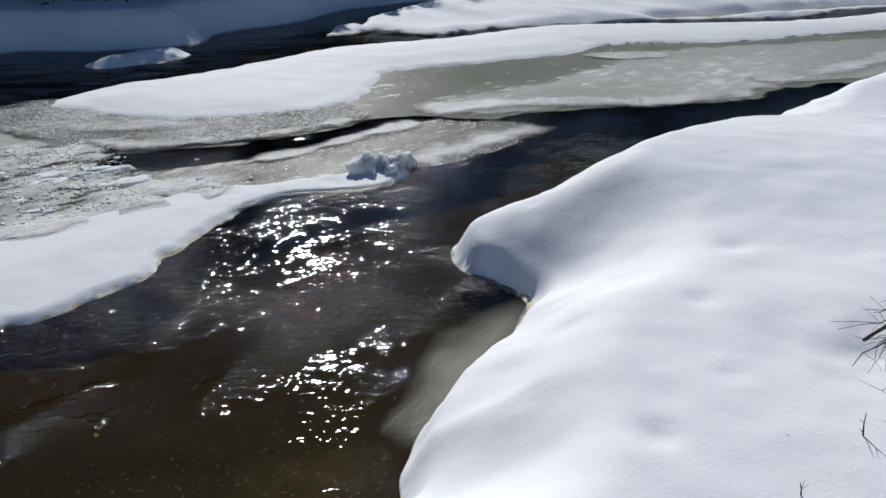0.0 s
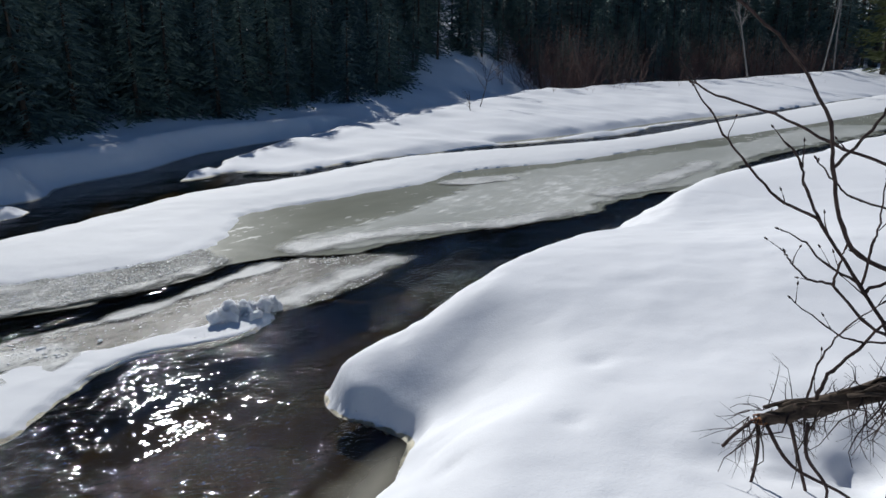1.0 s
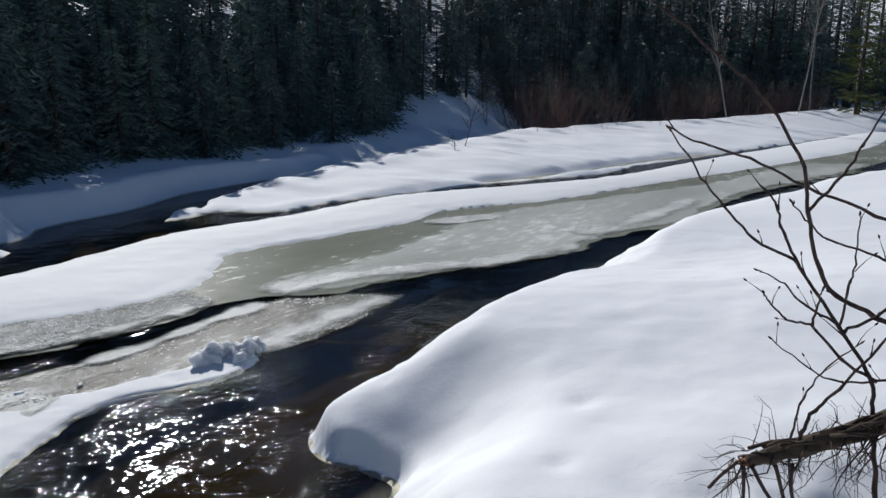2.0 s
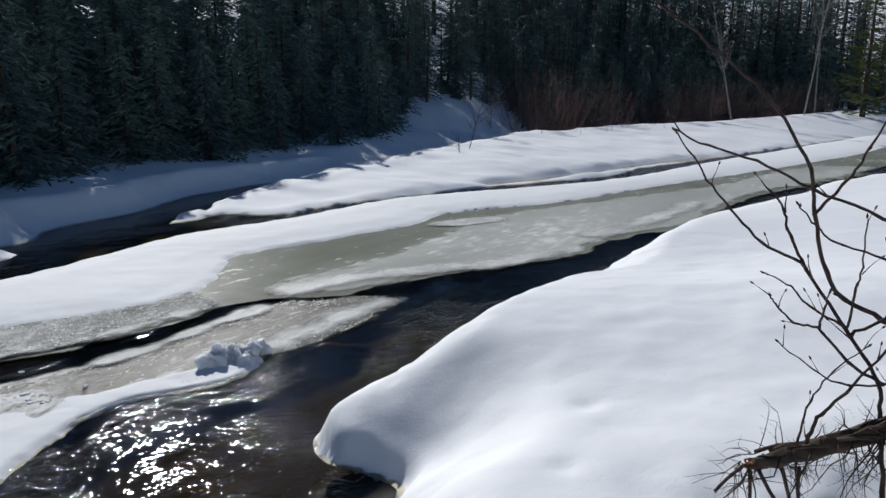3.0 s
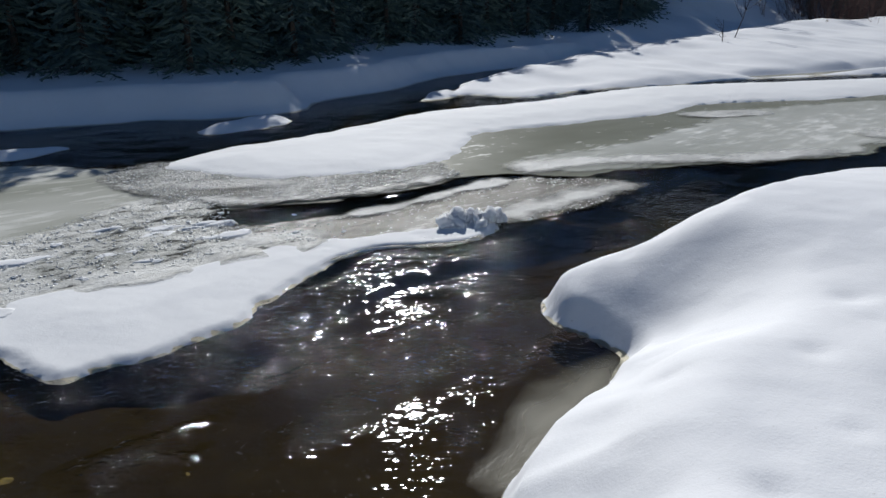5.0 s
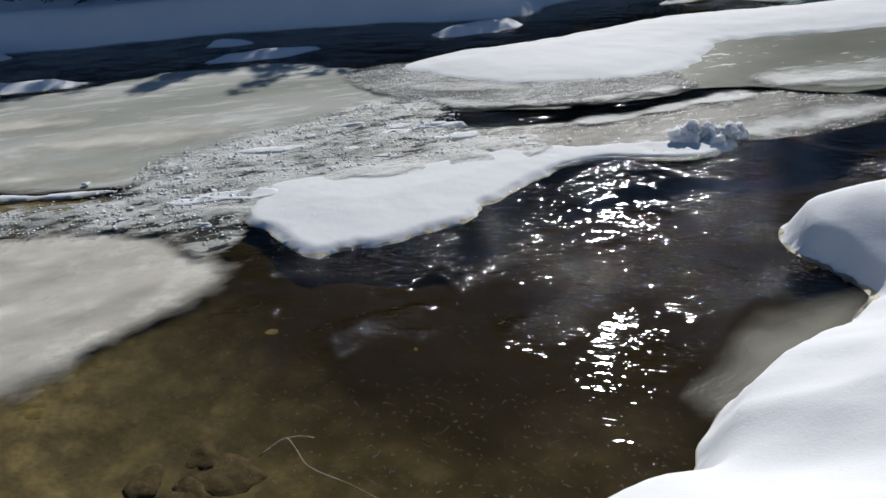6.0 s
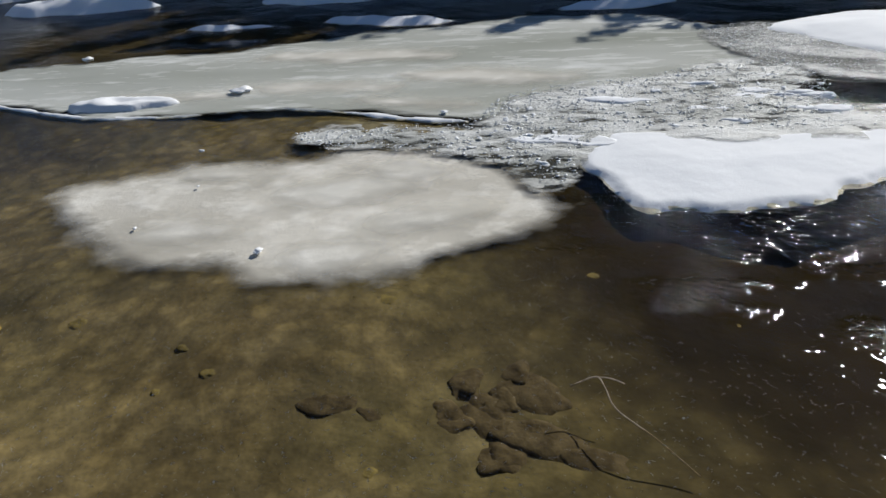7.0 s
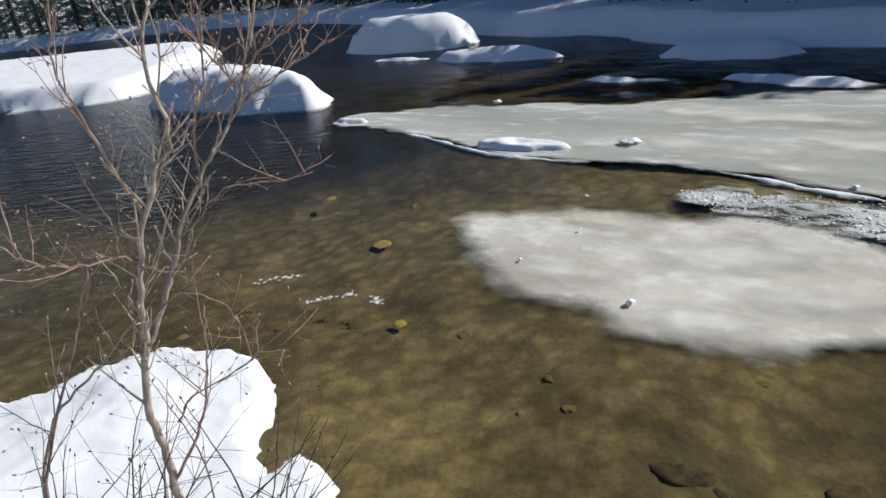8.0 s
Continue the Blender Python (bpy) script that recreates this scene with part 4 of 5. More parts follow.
depth_in = np.where(az > -13, np.where((side > 0) | (behind < front) | (inland < 1.5), -1, behind - front + 2.2), inland)


def clear_height(x, y):
    """The height that a tree may have before its shadow falls on the open snow."""
    far = np.arange(0.5, 70, 0.75)
    px, py = x - sun_dir.x / math.hypot(sun_dir.x, sun_dir.y) * far, y - sun_dir.y / math.hypot(sun_dir.x, sun_dir.y) * far
    hit = np.nonzero(inside_by(px, py, SUNLIT) > -1.2)[0]
    return 99.0 if len(hit) == 0 else float(far[hit[0]]) * math.tan(radians(SUN_EL)) + 1.2 - set_on(None, x, y, 0, 1.0, 0.1).translation.z


for x, y, d, far in zip(tx, ty, depth_in, away):
    open_side = x > 0.06 * y
    if d < 2.2 or d > (36 if open_side or (far > 38 and x < -30) else 22) or len(spots) > 640:
        continue
    gap = 1.1 + 0.035 * d + 0.010 * far + (0.5 if open_side else 0)
    if -16 < x < -5.5 and d < 9:
        gap = 0.95
    if min(((x - a) ** 2 + (y - b) ** 2 for a, b, _ in spots), default=99) < gap * gap:
        continue
    spots.append((float(x), float(y), float(d)))


def set_on(ob, x, y, turn, size, sink=0.1, lean=(0, 0)):
    xa, ya = np.array([x]), np.array([y])
    z = float(far_height(xa, ya, np.maximum(inside_by(xa, ya, FAR_SHORE), 0.01))[0]) - sink
    return pose(x, y, z, lean[0], lean[1], turn) @ Matrix.Scale(size, 4)


# Woods far behind the first rows are one joined mass of lighter trees.
light = [conifer_shape(11.0, 3.0, 0.1, 71, 0.45, 0.8, 1.4), conifer_shape(12.5, 2.8, 0.08, 72, 0.3, 0.9, 1.4), conifer_shape(9.0, 2.9, 0.05, 73, 0.5, 0.8, 1.3)]
back = [conifer_shape(13.0, 3.4, 0.08, 75, 0.45, 0.8, 2.4), conifer_shape(15.0, 3.2, 0.15, 76, 0.35, 0.8, 2.4)]
for k in range(800):
    a, r = (radians(rng.uniform(-60, 42)), rng.uniform(66, 118)) if k < 230 else ((radians(rng.uniform(2, 42)), rng.uniform(58, 88)) if k < 450 else (radians(rng.uniform(4, 46)), rng.uniform(84, 128)))
    x, y = r * math.sin(a), r * math.cos(a)
    gap, _, side = nearest_on(np.array([x]), np.array([y]), CREST)
    if a < 0 or (side[0] < 0 and gap[0] > 8):
        spots.append((x, y, 40.0 if 230 <= k < 450 else 90.0))
wood_v, wood_f, bark_v, bark_f, wood_n, bark_n = [], [], [], [], 0, 0
first = set()
for x, y, d in spots:
    if x * x + y * y > 50 ** 2:
        t, verts, faces = rng.choice(light if d < 80 else back)
        turn, size = rng.uniform(0, 6.28), min(rng.uniform(0.75, 1.25) * (1 if d > 14 else 0.8), max(clear_height(x, y), 0.1) / 12.5)
        if size < 0.12:
            continue
        ground = set_on(None, x, y, 0, 1.0, 0.1).translation
        spin = np.array(((math.cos(turn), -math.sin(turn), 0), (math.sin(turn), math.cos(turn), 0), (0, 0, 1))) * size
        for src, v_list, f_list, base in ((verts, wood_v, wood_f, wood_n), (t.verts, bark_v, bark_f, bark_n)):
            v_list.append(np.array(src) @ spin.T + np.array(ground))
            f_list.extend(tuple(i + base for i in f) for f in (faces if src is verts else t.faces))
        wood_n, bark_n = wood_n + len(verts), bark_n + len(t.verts)
        continue
    limit = 2.7 + 0.53 * d if x < -14 else (3.0 + 0.55 * d if x < -6 else (2.4 + 0.52 * d if x < -0.5 else (min(5.0 + 0.6 * d, 13) if d < 14 else 17)))
    wanted = min(min(limit, 17) * rng.uniform(0.78, 1.05), clear_height(x, y))
    if wanted < 2.0:
        continue
    near = [k for k in range(5) if abs(heights[k] - wanted) < 3.6] or [int(np.argmin([abs(h - wanted) for h in heights]))]
    k = rng.choice(near)
    if d < 3.2 and k == 3:
        k = 1
    size = max(0.3, min(1.35, wanted / heights[k]))
    m = set_on(None, x, y, rng.uniform(0, 360), 1.0, 0.1, (rng.uniform(-2, 2), rng.uniform(-2, 2)))
    if k in first:
        ob = copy_thing(models[k], m)
    else:
        ob = models[k]
        ob.matrix_basis = m
        first.add(k)
    ob.scale = (size, size, size)

# Young spruces fill the forest's edge behind the open bank.
placed = 0
while placed < 110:
    u = rng.random()
    x, y = -3 + 42 * u + rng.uniform(-9, 3), 24 + 41 * u + rng.uniform(2, 18)
    gap, _, side = nearest_on(np.array([x]), np.array([y]), CREST)
    if side[0] > 0 or gap[0] < 4.5 or gap[0] > 16 or (gap[0] < 10 and -0.10 * y < x < 0.12 * y):
        continue
    placed += 1
    k = rng.choice((0, 0, 1, 2))
    tall = min(rng.uniform(3.0, 8.0), clear_height(x, y))
    if tall < 1.6:
        continue
    ob = copy_thing(models[k], set_on(None, x, y, rng.uniform(0, 360), 1.0, 0.1, (rng.uniform(-3, 3), rng.uniform(-3, 3))))
    ob.scale = (tall / heights[k],) * 3

# A stand of spruces above the shaded slope.
for k in range(34):
    x, y = rng.uniform(-11, 2.5), rng.uniform(40, 58)
    tall = min(rng.uniform(7, 12), clear_height(x, y))
    gap, _, side = nearest_on(np.array([x]), np.array([y]), CREST)
    if tall < 3 or side[0] > 0 or gap[0] < 9:
        continue
    j = rng.choice((1, 2, 3))
    ob = copy_thing(models[j], set_on(None, x, y, rng.uniform(0, 360), 1.0, 0.1, (rng.uniform(-2, 2), rng.uniform(-2, 2))))
    ob.scale = (tall / heights[j],) * 3

woods = tagged(new("far_woods", mesh_of("far_woods", np.concatenate(wood_v).tolist(), wood_f, NEEDLES, False)), "dark distant conifer woods on the snowy slope", "woods", kind="stuff")
far_trunks = child("trunks", mesh_of("trunks", np.concatenate(bark_v).tolist(), bark_f, SPRUCE_BARK), woods)

# A sunlit yellow-green pine, pale birches and red willow scrub on the open far bank.
pine = conifer("pine", 9.5, 2.4, 0.04, 8, "yellow-green bushy pine at the sunlit forest edge", "pine tree", PINE_NEEDLES, SPRUCE_BARK, -0.1, 1.1)
pine.matrix_basis = set_on(pine, 35.6, 59.5, 30, 1.35)


def birch(x, y, height, seed, lean):
    rng = random.Random(seed)
    top = thing("birch", "bare pale birch leaning at the forest edge", "birch tree", "birches")
    t = Tubes()
    line = t.limb((0, 0, -0.2), (0, 0, 1), height, 0.065, 0, rng, 0.10, 0.2, 0, sides=7)
    child("trunk", t.mesh("trunk", BIRCH_BARK), top)
    for k in range(14):
        b = Tubes()
        i = rng.randint(3, len(line) - 2)
        a = rng.uniform(0, 6.28)
        b.limb(line[i], (math.cos(a), math.sin(a), 1.1), rng.uniform(1.2, 2.8), 0.02, 1, rng, 0.2, 0.1, 5, sides=4)
        child("branch", b.mesh("branch", BIRCH_BARK), top)
    top.matrix_basis = set_on(top, x, y, seed * 40, 1.0, 0.1, lean)


birch(29.6, 57.4, 14, 1, (6, 10))
birch(31.4, 59.2, 15, 2, (4, 5))
birch(21.8, 52.6, 9, 3, (-3, 14))


def scrub(top, seed, count, height, material, spread):
    rng = random.Random(seed)
    for k in range(count):
        a, r = rng.uniform(0, 6.28), spread * math.sqrt(rng.random())
        for w in range(4):
            t = Tubes()
            b = rng.uniform(0, 6.28)
            t.limb((r * math.cos(a) + 0.1 * math.cos(b), r * math.sin(a) + 0.1 * math.sin(b), -0.1), (math.cos(a) * 0.4 + rng.uniform(-0.6, 0.6), math.sin(a) * 0.4 + rng.uniform(-0.6, 0.6), 1.2), height * rng.uniform(0.4, 1.05), 0.012, 1, rng, 0.22, 0.12, 3, sides=3, spread=0.8)
            child("stem", t.mesh("stem", material), top)


SCRUB_LABEL = "thicket of bare reddish willow stems in snow"
scrubs = []
for k in range(3):
    top = thing("willow_scrub", SCRUB_LABEL, "shrub", "willow thicket")
    scrub(top, 30 + k, 12, 3.0, RED_BARK, 2.2)
    scrubs.append(top)
rng = random.Random(21)
placed = 0
while placed < 52:
    az, away = radians(rng.uniform(7, 36)), rng.uniform(34, 76)
    x, y = away * math.sin(az), away * math.cos(az)
    gap, _, side = nearest_on(np.array([x]), np.array([y]), CREST)
    if side[0] > 0 or not 3.0 < gap[0] < 10:
        continue
    m = set_on(None, x, y, rng.uniform(0, 360), 1.0, 0.05)
    ob = scrubs[placed] if placed < 3 else copy_thing(scrubs[placed % 3], m)
    ob.matrix_basis = m
    s = rng.uniform(0.85, 1.5)
    ob.scale = (s, s, s)
    placed += 1

# Dry stalks standing out of the snow on the open far bank.
t = Tubes()
for k in range(150):
    u = rng.random()
    x, y = 4.6 + 24 * u + rng.gauss(0, 0.8), 36.8 + 19 * u + 3.0 * math.sin(3.1 * u) + rng.gauss(0, 1.2)
    z = set_on(None, x, y, 0, 1).translation.z
    t.limb((x, y, z), (rng.uniform(-0.5, 0.5), rng.uniform(-0.5, 0.5), 1), rng.uniform(0.2, 0.7), 0.008, 1, rng, 0.3, 0.1, 2, sides=3)
tagged(new("dry_stalks", t.mesh("dry_stalks", RED_BARK)), "dry brown stalks poking out of far snow", "dry stalks", kind="stuff")


def sapling(x, y, height, seed, lean):
    rng = random.Random(seed)
    top = thing("sapling", "small bare sapling leaning out of shaded snow", "sapling", "saplings")
    t = Tubes()
    t.limb((0, 0, -0.1), (0, 0, 1), height, 0.025, 2, rng, 0.2, 0.1, 6, sides=4)
    child("stem", t.mesh("stem", TWIG_BARK), top)
    top.matrix_basis = set_on(top, x, y, 0, 1.0, 0.1, lean)


sapling(1.3, 27.5, 2.6, 1, (0, 22))
sapling(0.9, 26.0, 0.9, 2, (0, -8))
sapling(-5.8, 24.5, 1.6, 3, (10, -15))


# ---- lumps, crumbs and stones ----
def lump_mesh(name, size, seed, material, rough=0.35, flat=0.7):
    bm = bmesh.new()
    bmesh.ops.create_icosphere(bm, subdivisions=3, radius=1)
    for v in bm.verts:
        n = noise.noise(v.co * 1.3 + Vector((seed * 7.1, 3, 1))) * rough + noise.noise(v.co * 3.4 + Vector((seed, 8, 2))) * rough * 0.5
        v.co *= 1 + n
        v.co.z *= flat
        v.co *= size
    me = bpy.data.meshes.new(name)
    bm.to_mesh(me)
    bm.free()
    me.polygons.foreach_set("use_smooth", [True] * len(me.polygons))
    me.materials.append(material)
    return me


heap = thing("snow_heap", "small heap of broken snow lumps on the ice edge", "snow heap", at=(-1.55, 5.95, 0.05))
rng = random.Random(13)
for k in range(38):
    a = rng.uniform(-0.34, 0.26)
    s = rng.uniform(0.025, 0.085) * (1.2 - abs(a))
    ob = child("lump", lump_mesh("lump", s, k, CLUMP_SNOW, 1.0, 0.65), heap)
    ob.location = (a * 0.8 + rng.uniform(-0.04, 0.04), a * 0.45 + rng.uniform(-0.12, 0.10), rng.uniform(-0.03, 0.06) * (1 - 1.6 * abs(a)))
    ob.rotation_euler = (rng.uniform(0, 6), rng.uniform(0, 6), rng.uniform(0, 6))

CRUMBS = ((-2.99, 5.12, 0.055), (-4.77, 4.15, 0.07), (-7.6, 0.84, 0.13), (-10.8, -0.65, 0.12), (-3.78, 0.17, 0.045), (-5.1, 0.0, 0.025), (-4.6, -0.5, 0.025), (-5.5, 2.3, 0.05),
          (-3.9, 2.35, 0.06), (-4.35, 2.2, 0.05), (-2.6, 5.3, 0.04), (-4.0, 5.4, 0.05), (-5.9, 0.15, 0.04), (-3.3, 5.6, 0.03))
crumb_meshes = [lump_mesh("ice_crumb", 1.0, 20 + k, SNOW_ICE, 0.55, 0.6) for k in range(4)]
rng = random.Random(5)
for k, (x, y, s) in enumerate(CRUMBS):
    ob = tagged(new("ice_crumb", crumb_meshes[k % 4]), "small white crumb of ice on the slush", "ice crumb", "ice crumbs")
    ob.matrix_basis = pose(x, y, 0.025 + s * 0.15, 0, 0, rng.uniform(0, 360)) @ Matrix.Diagonal((s * 0.75, s * rng.uniform(0.4, 0.7), s * 0.38, 1))


# Chips of clear and white ice frozen into the crust.
chip_meshes = [lump_mesh("ice_chip", 1.0, 80 + k, SNOW_ICE, 0.8, 0.5) for k in range(4)]
rng = random.Random(23)
for host, outline, count in ((crust, CRUST, 70),):
    lo, hi = outline.min(0), outline.max(0)
    xs, ys = np.array([rng.uniform(lo[0], hi[0]) for k in range(count * 2)]), np.array([rng.uniform(lo[1], hi[1]) for k in range(count * 2)])
    deep = inside_by(xs, ys, outline) - 0.8 * inside_by(xs, ys, ISLAND).clip(0, 1)
    for k in np.nonzero((deep > 0.1) & (inside_by(xs, ys, ISLAND) < 0.02))[0][:count]:
        s = rng.uniform(0.010, 0.024)
        ob = child("ice_chip", chip_meshes[int(k) % 4], host)
        ob.matrix_basis = pose(float(xs[k]), float(ys[k]), 0.034, rng.uniform(-15, 15), rng.uniform(-15, 15), rng.uniform(0, 360)) @ Matrix.Diagonal((s * rng.uniform(1, 2.2), s, s * 0.6, 1))


def grains(host, outline, count, level, seed, rim=9.0, most=0.016, skip=None):
    """Loose ice grains strewn over a sheet, densest within rim metres of its edge."""
    pick = np.random.RandomState(seed)
    lo, hi = outline.min(0), outline.max(0)
    x, y = pick.uniform(lo[0], hi[0], count * 6), pick.uniform(lo[1], hi[1], count * 6)
    deep = inside_by(x, y, outline)
    good = (deep > 0.02) & (deep < rim * pick.random_sample(count * 6) ** 2 + 0.05) & (y < 13)
    if skip is not None:
        good &= inside_by(x, y, skip) < -0.02
    x, y = x[good][:count], y[good][:count]
    shape = np.array(((1, 0, 0), (-1, 0, 0), (0, 1, 0), (0, -1, 0), (0, 0, 1), (0, 0, -1)), float)
    tris = ((0, 2, 4), (2, 1, 4), (1, 3, 4), (3, 0, 4), (2, 0, 5), (1, 2, 5), (3, 1, 5), (0, 3, 5))
    verts, faces = [], []
    for k in range(len(x)):
        size, turn = 0.004 + most * pick.random_sample() ** 2, pick.uniform(0, 6.28)
        knob = shape * pick.uniform(0.6, 1.3, (6, 1)) * (size * pick.uniform(0.8, 1.8), size, size * 0.25)
        c, w = math.cos(turn), math.sin(turn)
        faces += [tuple(i + 6 * k for i in f) for f in tris]
        verts += [(x[k] + c * a - w * b, y[k] + w * a + c * b, level + h) for a, b, h in knob.tolist()]
    ob = child("ice_grain", mesh_of("ice_grain", verts, faces, GRAINS), host, "loose white ice grains")
    tagged(ob, kind="stuff")


grains(grain, FRINGE, 3200, 0.042, 301, most=0.012)
grains(shelf_sheet, LOWER_SHEET, 1500, 0.024, 302, 0.7, 0.009)
grains(crust, CRUST, 3600, 0.042, 303, most=0.014, skip=ISLAND)


def slab(name, x, y, sx, sy, turn, level, label, seed):
    outline = ellipse(x, y, sx, sy, turn)
    sheet(name, outline, *around(outline, 0.035, 0.2), SNOW_ICE, label, "ice slab", level, 0.06, 0.09, 0.03, dome=0.03, seed=seed)


slab("ice_slab", -8.0, -0.4, 0.65, 0.2, 62, 0.07, "broken white snow slab on the soaked ice rim", 101)
slab("ice_slab", -10.6, -2.9, 0.42, 0.12, 60, 0.07, "broken white snow slab adrift on dark water", 104)

stone_meshes = [lump_mesh("stone", 1.0, 50 + k, PALE_STONE, 0.3, 0.35) for k in range(3)]


def bed_z(x, y):
    return float(bed_top(np.array([[x]]), np.array([[y]]))[0][0, 0])


brown_meshes = [lump_mesh("stone", 1.0, 60 + k, BROWN_STONE, 0.4, 0.5) for k in range(3)]
for x, y, sx, sy, tall, turn in ((-1.98, 0.98, 0.22, 0.15, 0.13, 40), (-1.93, 0.74, 0.17, 0.12, 0.11, 10), (-1.66, 0.88, 0.33, 0.12, 0.12, 36), (-1.42, 1.03, 0.20, 0.09, 0.09, 30), (-2.36, 0.18, 0.17, 0.10, 0.08, 60), (-2.22, 0.30, 0.09, 0.07, 0.06, 20)):
    ob = tagged(new("dark_stone", brown_meshes[int(abs(x * 10)) % 3]), "dark mossy stone on the shallow river bed", "stone", "dark stones")
    ob.matrix_basis = pose(x, y, bed_z(x, y) - 0.015, 0, 0, turn) @ Matrix.Diagonal((sx, sy, tall * 0.55, 1))
rng = random.Random(19)
for k in range(12):
    x, y, s = -1.92 + rng.gauss(0, 0.16), 0.86 + rng.gauss(0, 0.16), rng.uniform(0.06, 0.15)
    ob = tagged(new("brown_stone", brown_meshes[k % 3]), "brown silt-covered stone on the shallow river bed", "stone", "brown stones")
    ob.matrix_basis = pose(x, y, bed_z(x, y) - 0.12 * s, 0, 0, rng.uniform(0, 360)) @ Matrix.Diagonal((s, s * rng.uniform(0.6, 0.9), s * 0.5, 1))
rng = random.Random(9)
pale = 0
while pale < 46:
    x, y = rng.uniform(-7.5, -1.2), rng.uniform(-3.2, 3.0)
    if float(inside_by(np.array([x]), np.array([y]), NEAR_SHORE)[0]) > -0.25:
        continue
    s = rng.uniform(0.025, 0.075)
    ob = tagged(new("pebble", stone_meshes[pale % 3]), "rounded yellowish pebble on the river bed", "pebble", "bed pebbles")
    ob.matrix_basis = pose(x, y, bed_z(x, y) - 0.12 * s, 0, 0, rng.uniform(0, 360)) @ Matrix.Diagonal((s, s * rng.uniform(0.6, 1), s * 0.5, 1))
    pale += 1
for x, y, s in ((-5.4, -1.7, 0.12), (-6.9, -2.5, 0.09), (-3.9, -1.35, 0.07)):
    ob = tagged(new("sunken_leaf", stone_meshes[1].copy()), "pale yellow leaf sunk in shallow water", "leaf", "sunken leaves")
    ob.data.materials[0] = LEAF
    ob.matrix_basis = pose(x, y, -0.07, 8, -6, 40) @ Matrix.Diagonal((s, s * 0.6, 0.012, 1))

# Flecks of white foam drifting over the shallows.
rng = random.Random(41)
for (ax, ay), (bx, by), count in (((-4.65, -2.59), (-4.72, -2.23), 34), ((-4.22, -2.08), (-4.3, -1.7), 30), ((-4.2, -1.58), (-4.12, -1.5), 20)):
    foam = thing("foam_fleck", "thin streak of white foam floating on water", "foam", "foam flecks", at=((ax + bx) / 2, (ay + by) / 2, 0.004))
    for k in range(count):
        u, s = rng.uniform(-0.5, 0.5), rng.uniform(0.003, 0.010)
        ob = child("bubble_raft", crumb_meshes[k % 4], foam)
        ob.location = ((bx - ax) * u + rng.gauss(0, 0.02), (by - ay) * u + rng.gauss(0, 0.02), 0)
        ob.scale = (s, s * 1.4, s * 0.25)

# The peeled twig in the shallows.
twig = thing("drift_twig", "thin pale twig lying in shallow water", "twig")
t = Tubes()
t.tube(bent([(-1.78, 1.10, -0.005), (-1.76, 1.22, 0.012), (-1.68, 1.21, 0.012), (-1.55, 1.17, 0.008), (-1.36, 1.21, -0.01), (-1.15, 1.25, -0.05)]), [0.0034 - 0.00006 * k for k in range(21)], 5)
t.tube(bent([(-1.76, 1.22, 0.012), (-1.71, 1.27, 0.014), (-1.66, 1.30, 0.008)]), [0.0022] * 9, 4)
child("stem", t.mesh("stem", WILLOW_BARK), twig)


# ---- the broken log and alder on the near bank ----
def faced(az, centre):
    """Places on an upright plane: across, up, and a depth behind it."""
    c, s = math.cos(radians(az)), math.sin(radians(az))
    return lambda u, v, w=0.0: (centre[0] + u * c + w * s, centre[1] - u * s + w * c, v)


def near_z(x, y):
    return float(near_top(np.array([[x]]), np.array([[y]]))[0][0, 0])


on = faced(22, (1.276, 2.44))
rng = random.Random(3)
log = thing("fallen_log", "broken grey-brown log end with hanging roots over snow", "log")
t = Tubes()
line = bent([on(0.185, 0.968), on(0.3, 1.025), on(0.6, 1.17, 0.05), on(1.0, 1.36, 0.1), on(1.7, 1.5, 0.3)], 9)
t.tube(line, [0.020 + 0.008 * rng.random() + 0.0008 * k for k in range(len(line))], 14)
bark_mesh = t.mesh("trunk", LOG_BARK)
for v in bark_mesh.vertices:
    v.co += Vector((0, 0.3, 1)) * 0.014 * noise.noise(v.co * 22) + Vector((0, 1, 0.4)) * 0.006 * noise.noise(v.co * 60)
child("trunk", bark_mesh, log)
for k in range(14):
    t = Tubes()
    a = k * 0.7
    p = Vector(on(0.195, 0.968)) + Vector((0, math.cos(a), math.sin(a))) * 0.014 * rng.uniform(0.3, 1.3)
    t.tube([p, p + Vector((-0.02 - 0.035 * rng.random(), 0.01, -0.015 + 0.02 * rng.random()))], [0.009, 0.002], 4)
    child("splinter", t.mesh("splinter", SPLIT_WOOD), log, "splintered orange-brown wood")
for k in range(30):
    # Loose strips of bark along the trunk.
    u = rng.uniform(0.18, 1.0)
    t = Tubes()
    p = Vector(on(u, 1.0 + 0.47 * (u - 0.15), rng.uniform(-0.05, 0.01)))
    q = Vector(on(u + rng.uniform(0.06, 0.16), 1.01 + 0.47 * (u - 0.05) + rng.uniform(-0.03, 0.03), rng.uniform(-0.07, 0.0)))
    t.tube([p, (p + q) / 2 + Vector((0, 0, 0.008)), q], [0.006, 0.007, 0.002], 4)
    child("bark_strip", t.mesh("bark_strip", LOG_BARK), log)
for k in range(80):
    u = rng.uniform(0.12, 1.0)
    v = 0.98 + 0.49 * (u - 0.15)
    t = Tubes()
    p = on(u, v - 0.01, rng.uniform(-0.04, 0.04))
    way = Vector(on(rng.uniform(-0.8, 0.6), -1.0, rng.uniform(-0.9, 0.3))) - Vector(on(0, 0, 0))
    t.limb(p, way, rng.uniform(0.12, 0.34), rng.uniform(0.002, 0.005), 1, rng, 1.3, -0.2, 3, sides=4)
    child("root", t.mesh("root", TWIG_BARK if k % 3 else LOG_BARK), log)
